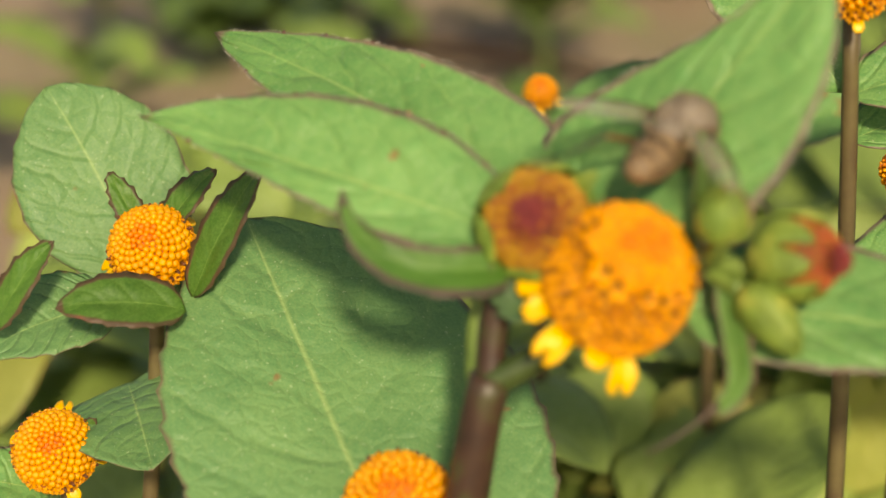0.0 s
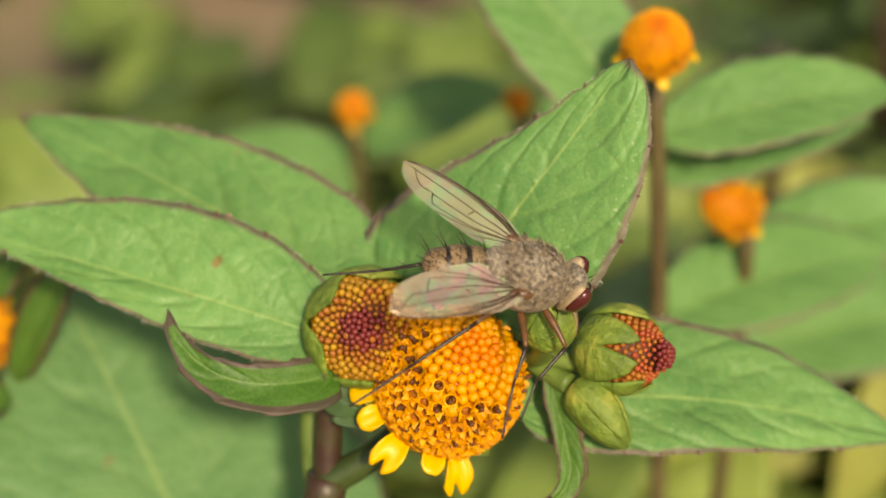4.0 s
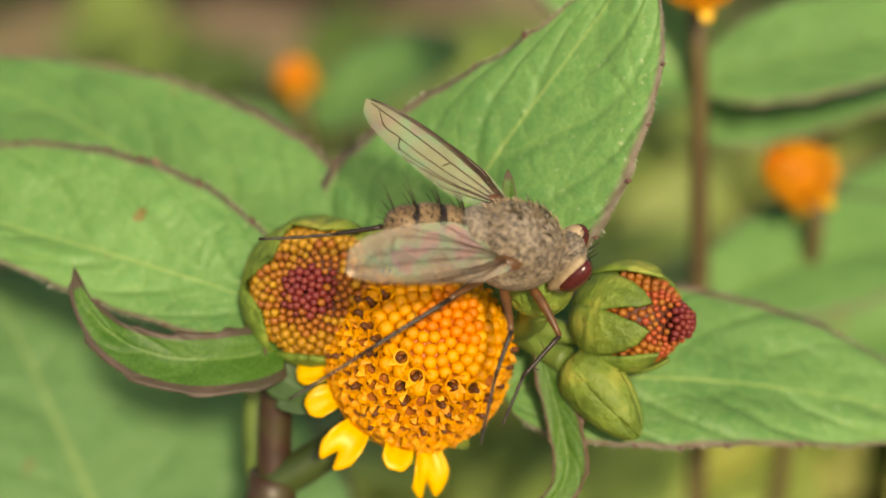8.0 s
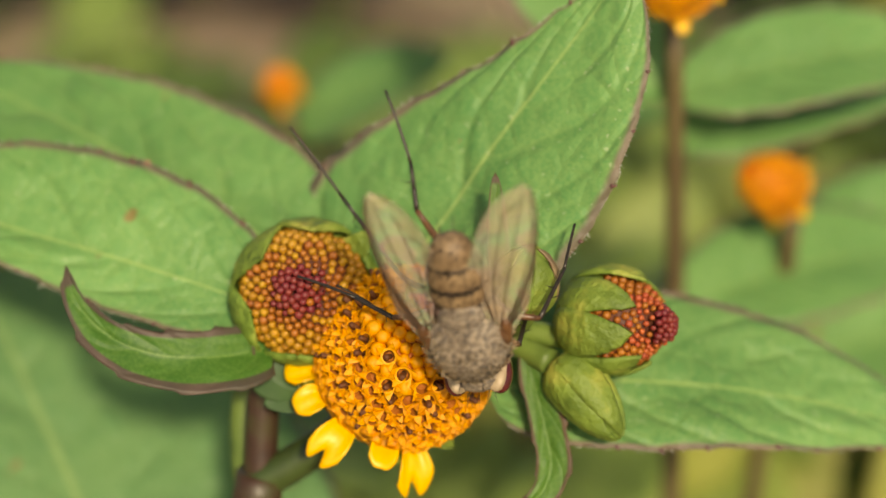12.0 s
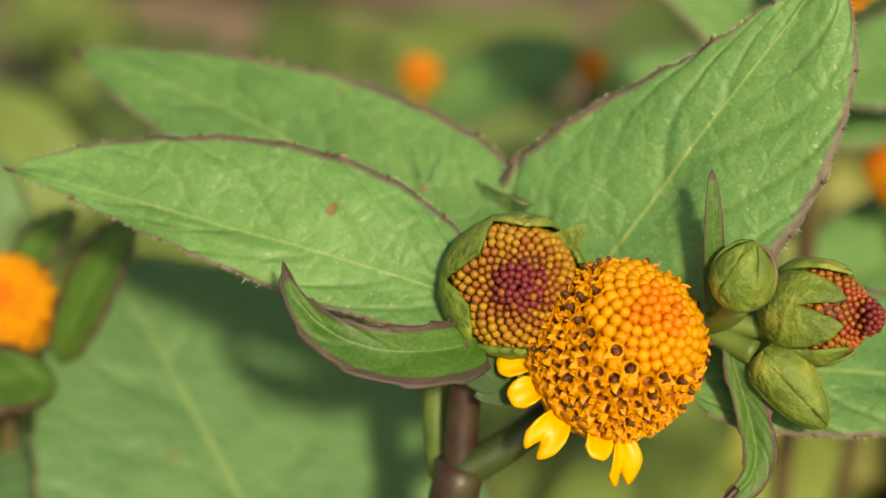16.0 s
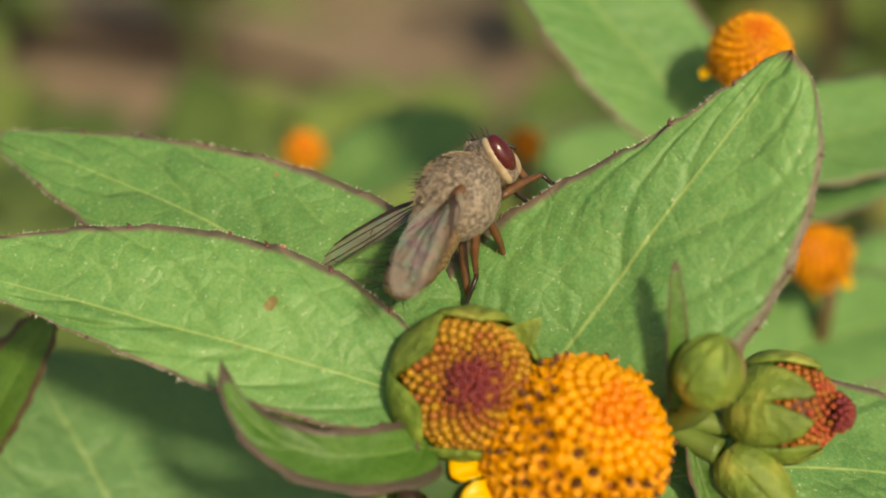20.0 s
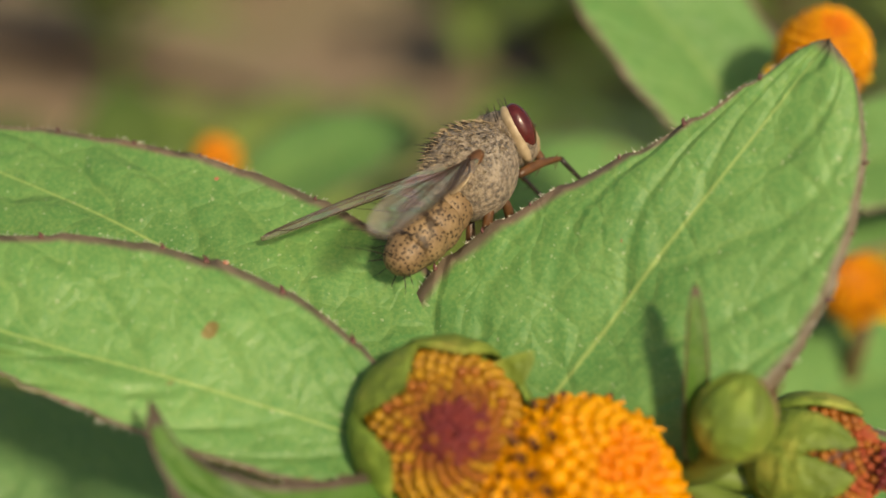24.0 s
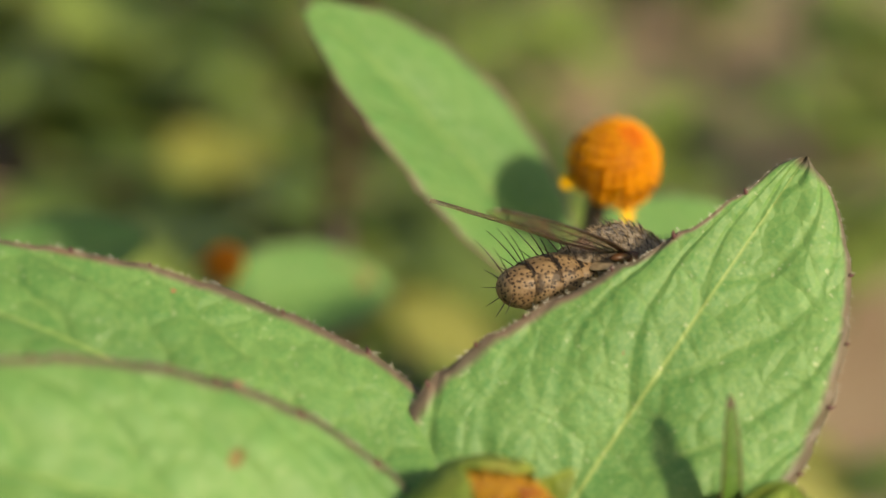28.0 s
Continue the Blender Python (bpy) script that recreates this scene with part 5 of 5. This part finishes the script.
hairs(bm, [(Vector((3.7 + 0.5 * math.cos(k), 0.7 * math.sin(k * 1.7), 1.0)) * MM, Vector((0.6, 0.3 * math.sin(k), 1)), 0.7 * MM) for k in range(12)] + [(Vector((4.2, 0.5 * math.sin(k * 1.3), -0.6)) * MM, Vector((0.7, 0.4 * math.sin(k), -0.7)), 0.5 * MM) for k in range(10)])
part("head_bristle", bm, FLY_DARK, head)


FLY_ROWS = [
    (0, stance((1.96, 4.46, 93.63), (0.421, 0.902, 0.092), (0.125, -0.158, 0.979))),
    (0.5, stance((1.89, 3.94, 94.01), (0.562, 0.825, 0.054), (0.098, -0.131, 0.987))),
    (1, stance((2.21, 3.15, 94.55), (0.651, 0.746, 0.143), (0.077, -0.253, 0.965))),
    (2, stance((2.49, 3.00, 93.83), (0.800, 0.594, 0.082), (-0.033, -0.094, 0.995))),
    (3, stance((2.69, 0.82, 95.54), (0.790, 0.609, 0.070), (0.142, -0.293, 0.945))),
    (3.5, stance((2.75, -2.26, 95.49), (0.950, 0.171, -0.263), (0.310, -0.394, 0.865))),
    (6, stance((3.22, -2.64, 94.10), (0.923, 0.227, -0.311), (0.377, -0.372, 0.848))),
    (8, stance((3.03, -2.74, 94.02), (0.914, 0.213, -0.346), (0.399, -0.312, 0.862))),
    (10, stance((3.17, -2.69, 94.38), (0.933, 0.172, -0.317), (0.350, -0.219, 0.911))),
    (10.5, stance((4.16, -2.25, 94.24), (0.889, 0.203, -0.411), (0.456, -0.302, 0.837))),
    (11, stance((4.35, -2.79, 93.06), (0.832, -0.035, -0.553), (0.518, -0.309, 0.798))),
    (11.5, stance((4.55, -3.87, 93.36), (0.560, 0.135, -0.818), (0.103, -0.990, -0.092))),
    (12.5, stance((-0.20, -7.54, 88.62), (-0.259, 0.343, -0.903), (0.126, -0.915, -0.384))),
    (13.5, stance((-2.65, -9.26, 82.68), (-0.858, 0.341, -0.383), (-0.211, -0.915, -0.343))),
    (14, stance((-12.06, -7.81, 84.96), (-0.917, 0.362, 0.166), (-0.393, -0.890, -0.231))),
    (14.5, stance((-16.15, -7.01, 85.49), (-0.961, 0.276, -0.007), (-0.264, -0.927, -0.268))),
    (15, stance((-21.37, -5.35, 87.42), (-0.700, 0.700, -0.100), (-0.120, -0.360, -0.920))),
    (15.1, stance((-23.57, -2.05, 89.19), (-0.578, 0.783, -0.229), (-0.273, -0.450, -0.850))),
    (15.3, stance((-22.82, 3.80, 87.52), (-0.301, 0.915, -0.267), (0.115, -0.243, -0.963))),
    (15.45, stance((-18.87, 8.59, 87.71), (-0.039, 0.958, -0.286), (0.986, -0.009, -0.167))),
    (15.6, stance((-12.19, 15.71, 87.60), (0.191, 0.933, -0.306), (0.276, 0.248, 0.929))),
    (15.9, stance((-10.58, 14.88, 88.22), (0.371, 0.739, -0.562), (0.341, 0.454, 0.823))),
    (16.2, stance((-7.91, 11.35, 87.91), (0.175, 0.977, -0.122), (-0.482, 0.193, 0.855))),
    (16.5, stance((-7.29, 9.63, 91.98), (0.273, 0.955, 0.117), (-0.498, 0.036, 0.867))),
    (17, stance((-6.96, 9.08, 94.14), (0.500, 0.700, 0.510), (-0.600, -0.080, 0.790))),
    (18, stance((-7.09, 8.53, 95.33), (0.583, 0.592, 0.557), (-0.710, 0.037, 0.703))),
    (19, stance((-7.14, 8.50, 95.42), (0.608, 0.589, 0.532), (-0.679, 0.039, 0.733))),
    (20, stance((-7.08, 8.36, 95.10), (0.588, 0.590, 0.554), (-0.706, 0.039, 0.707))),
    (20.5, stance((-7.17, 8.40, 95.15), (0.577, 0.582, 0.572), (-0.726, 0.045, 0.687))),
    (22.5, stance((-5.80, 11.22, 94.67), (0.591, 0.623, 0.513), (-0.759, 0.214, 0.615))),
    (23, stance((-4.92, 11.97, 95.31), (0.663, 0.627, 0.409), (-0.688, 0.296, 0.663))),
    (24, stance((-5.16, 12.18, 95.32), (0.611, 0.665, 0.429), (-0.658, 0.126, 0.742))),
    (24.5, stance((-2.77, 13.38, 96.01), (0.789, 0.562, 0.247), (-0.424, 0.208, 0.881))),
    (25, stance((-1.85, 15.01, 95.40), (0.779, 0.617, 0.108), (-0.291, 0.204, 0.935))),
    (25.5, stance((2.78, 16.12, 95.64), (0.973, 0.175, 0.150), (-0.172, 0.119, 0.978))),
    (26, stance((3.07, 16.21, 95.23), (0.910, 0.413, -0.049), (-0.056, 0.237, 0.970))),
    (26.5, stance((2.67, 15.53, 96.01), (0.897, 0.439, 0.051), (-0.128, 0.146, 0.981))),
    (27, stance((2.86, 15.20, 96.08), (0.922, 0.385, 0.044), (-0.108, 0.146, 0.983))),
    (27.5, stance((2.62, 14.56, 96.06), (0.917, 0.399, 0.008), (-0.089, 0.187, 0.978))),
    (28, stance((3.27, 13.63, 96.04), (0.994, 0.067, 0.086), (-0.104, 0.328, 0.939))),
]


FOCUS_ROWS = [(0, (-30, 19, 76)), (0.4, (-20, 16, 78)), (0.9, (1, -2, 90)), (3.5, (2, -2.8, 90.7)), (11.5, (2, -2.6, 90.5)), (14, (0, -3, 89)), (16.5, (0, 1, 90)), (17.5, (0, 4, 92)), (19, (0, 9.5, 94)), (22.5, (0, 10.5, 94)), (28, (3, 12, 95))]


def motions():
    walk(focus, [(q, Matrix.Translation(mm(*p))) for q, p in FOCUS_ROWS])
    walk(fly, FLY_ROWS)
    # on the leaf the legs are folded in under the body
    for name, side, pts, pieces in legs:
        ways = {"front_leg": ((0.80, 0.40, -0.35), (0.15, 0.10, -1.0), (-0.20, 0.0, -1.0)), "middle_leg": ((-0.10, 0.60, -0.80), (-0.30, 0.10, -1.0), (-0.50, 0.0, -0.80)), "hind_leg": ((-0.60, 0.20, -0.80), (-0.90, 0.0, -0.50), (0.60, 0.0, -0.60))}[name]
        ways = [Vector((x, y if side > 0 else 0.1 if name == "front_leg" else 0.5, z)).normalized() for x, y, z in ways]
        first = (pts[1] - pts[0]).rotation_difference(ways[0])
        back = first.inverted()
        second = (pts[2] - pts[1]).rotation_difference(back @ ways[1])
        third = (pts[3] - pts[2]).rotation_difference(back @ ways[2])

        def about(centre, turn, goal=None):
            return Matrix.Translation(goal or centre) @ turn.to_matrix().to_4x4() @ Matrix.Translation(-centre)

        def folded(share):
            none = first.copy()
            none.identity()
            q1, q2, q3 = [none.slerp(q, share) for q in (first, second, third)]
            shin_pose = about(pts[1], q2)
            return about(pts[0], q1), shin_pose, about(pts[2], q3, shin_pose @ pts[2])

        for k, ob in enumerate(pieces):
            rows = [(0, Matrix()), (15.3, Matrix())]
            if name == "hind_leg" and side == 1 and k == 0:
                low, lower = (Matrix.Translation(pts[0]) @ pose(0, 0, 0, 0, -x, x + 3) @ Matrix.Translation(-pts[0]) for x in (22, 46))
                rows = [(0, Matrix()), (2.6, Matrix()), (3.5, low), (10.4, low), (11.0, lower), (15.0, lower), (15.3, Matrix())]
            walk(ob, rows + [(15.3 + 0.3 * n, folded(n / 3)[k]) for n in (1, 2, 3)] + [(28, folded(1)[k])])
    left_wing = [(0, 24, 0, 22), (1, 24, 0, 22), (2, 53, 0, 18), (3, 27, 0, 18), (3.5, 31, -6, 4), (6, 34, -6, 5), (10, 34, -6, 5), (10.5, 32, -6, 2), (11, 40, -6, 5), (11.5, 18, -6, -9), (13.5, 15, -26, -4), (15.1, 24, -20, -6), (15.6, 40, -10, -6), (17, 46, 0, 12), (18, 46, 0, 12), (20.5, 46, 0, 12), (22.5, 32, -4, 26), (23.5, 30, -2, 26), (24.5, 20, -1, 22), (25, 22, 0, 20), (25.7, 7, 1, 23), (27, -6, 2, 24), (28, 5, 4, 24)]
    right_wing = [(0, 40, -28, 9), (1, 40, -28, 9), (2, 44, -28, 7), (3, 34, -18, 10), (3.5, 22, -6, 4), (6, 20, -6, 5), (10, 24, -6, 5), (10.5, 23, -6, 3), (11, 22, -6, 5), (11.5, 13, -6, -11), (13.5, 15, -26, -4), (15.1, 24, -20, -6), (15.6, 40, -10, -6), (17, 36, -20, 3), (18, 36, -20, 3), (20.5, 36, -20, 3), (22.5, 17, -26, 4), (23.5, 24, -25, 12), (24.5, 27, -24, 13), (25, 26, -10, 19), (25.7, 14, -6, 19), (27, 14, -2, 20), (28, 14, 3, 22)]
    for s, ob in wings:
        walk(ob, [(q[0], wing_pose(s, *q[1:])) for q in (left_wing if s > 0 else right_wing)])
    # the flowers behind sway a little in the air
    sways = (
        (flower_a, 97, [(0, -0.9), (2, -0.7), (3, -1.2), (6, -0.3), (8, 0.3), (10, -0.4), (14, 0.3), (17, 0.6), (18, -1.6), (19, -2.2), (20, -1.5), (23, 1.3), (25, 2.5), (26, 1.9), (27, 1.2), (28, -2.0)]),
        (flower_b, 80, [(0, -2.0), (2, -1.3), (6, -0.6), (8, 0.9), (11, 0.3), (14, 1.3), (17, 0.6), (19, -1.4), (20, -1.0), (23, 0.5), (27, 2.6), (28, 2.6)]),
        (flower_c, 78, [(0, 2.0), (3, 3.5), (6, -0.8), (11, -1.3), (14, 0.3), (16, 3.6), (17, 3.0), (18, 0.6), (20, 0.1), (23, -0.7), (25, -1.9), (28, -1.8)]),
    )
    for ob, height, rows in sways:
        walk(ob, [(q, Matrix.Translation(ob.location) @ pose(0, 0, 0, 0, math.degrees(x / height), 0)) for q, x in rows])


motions()
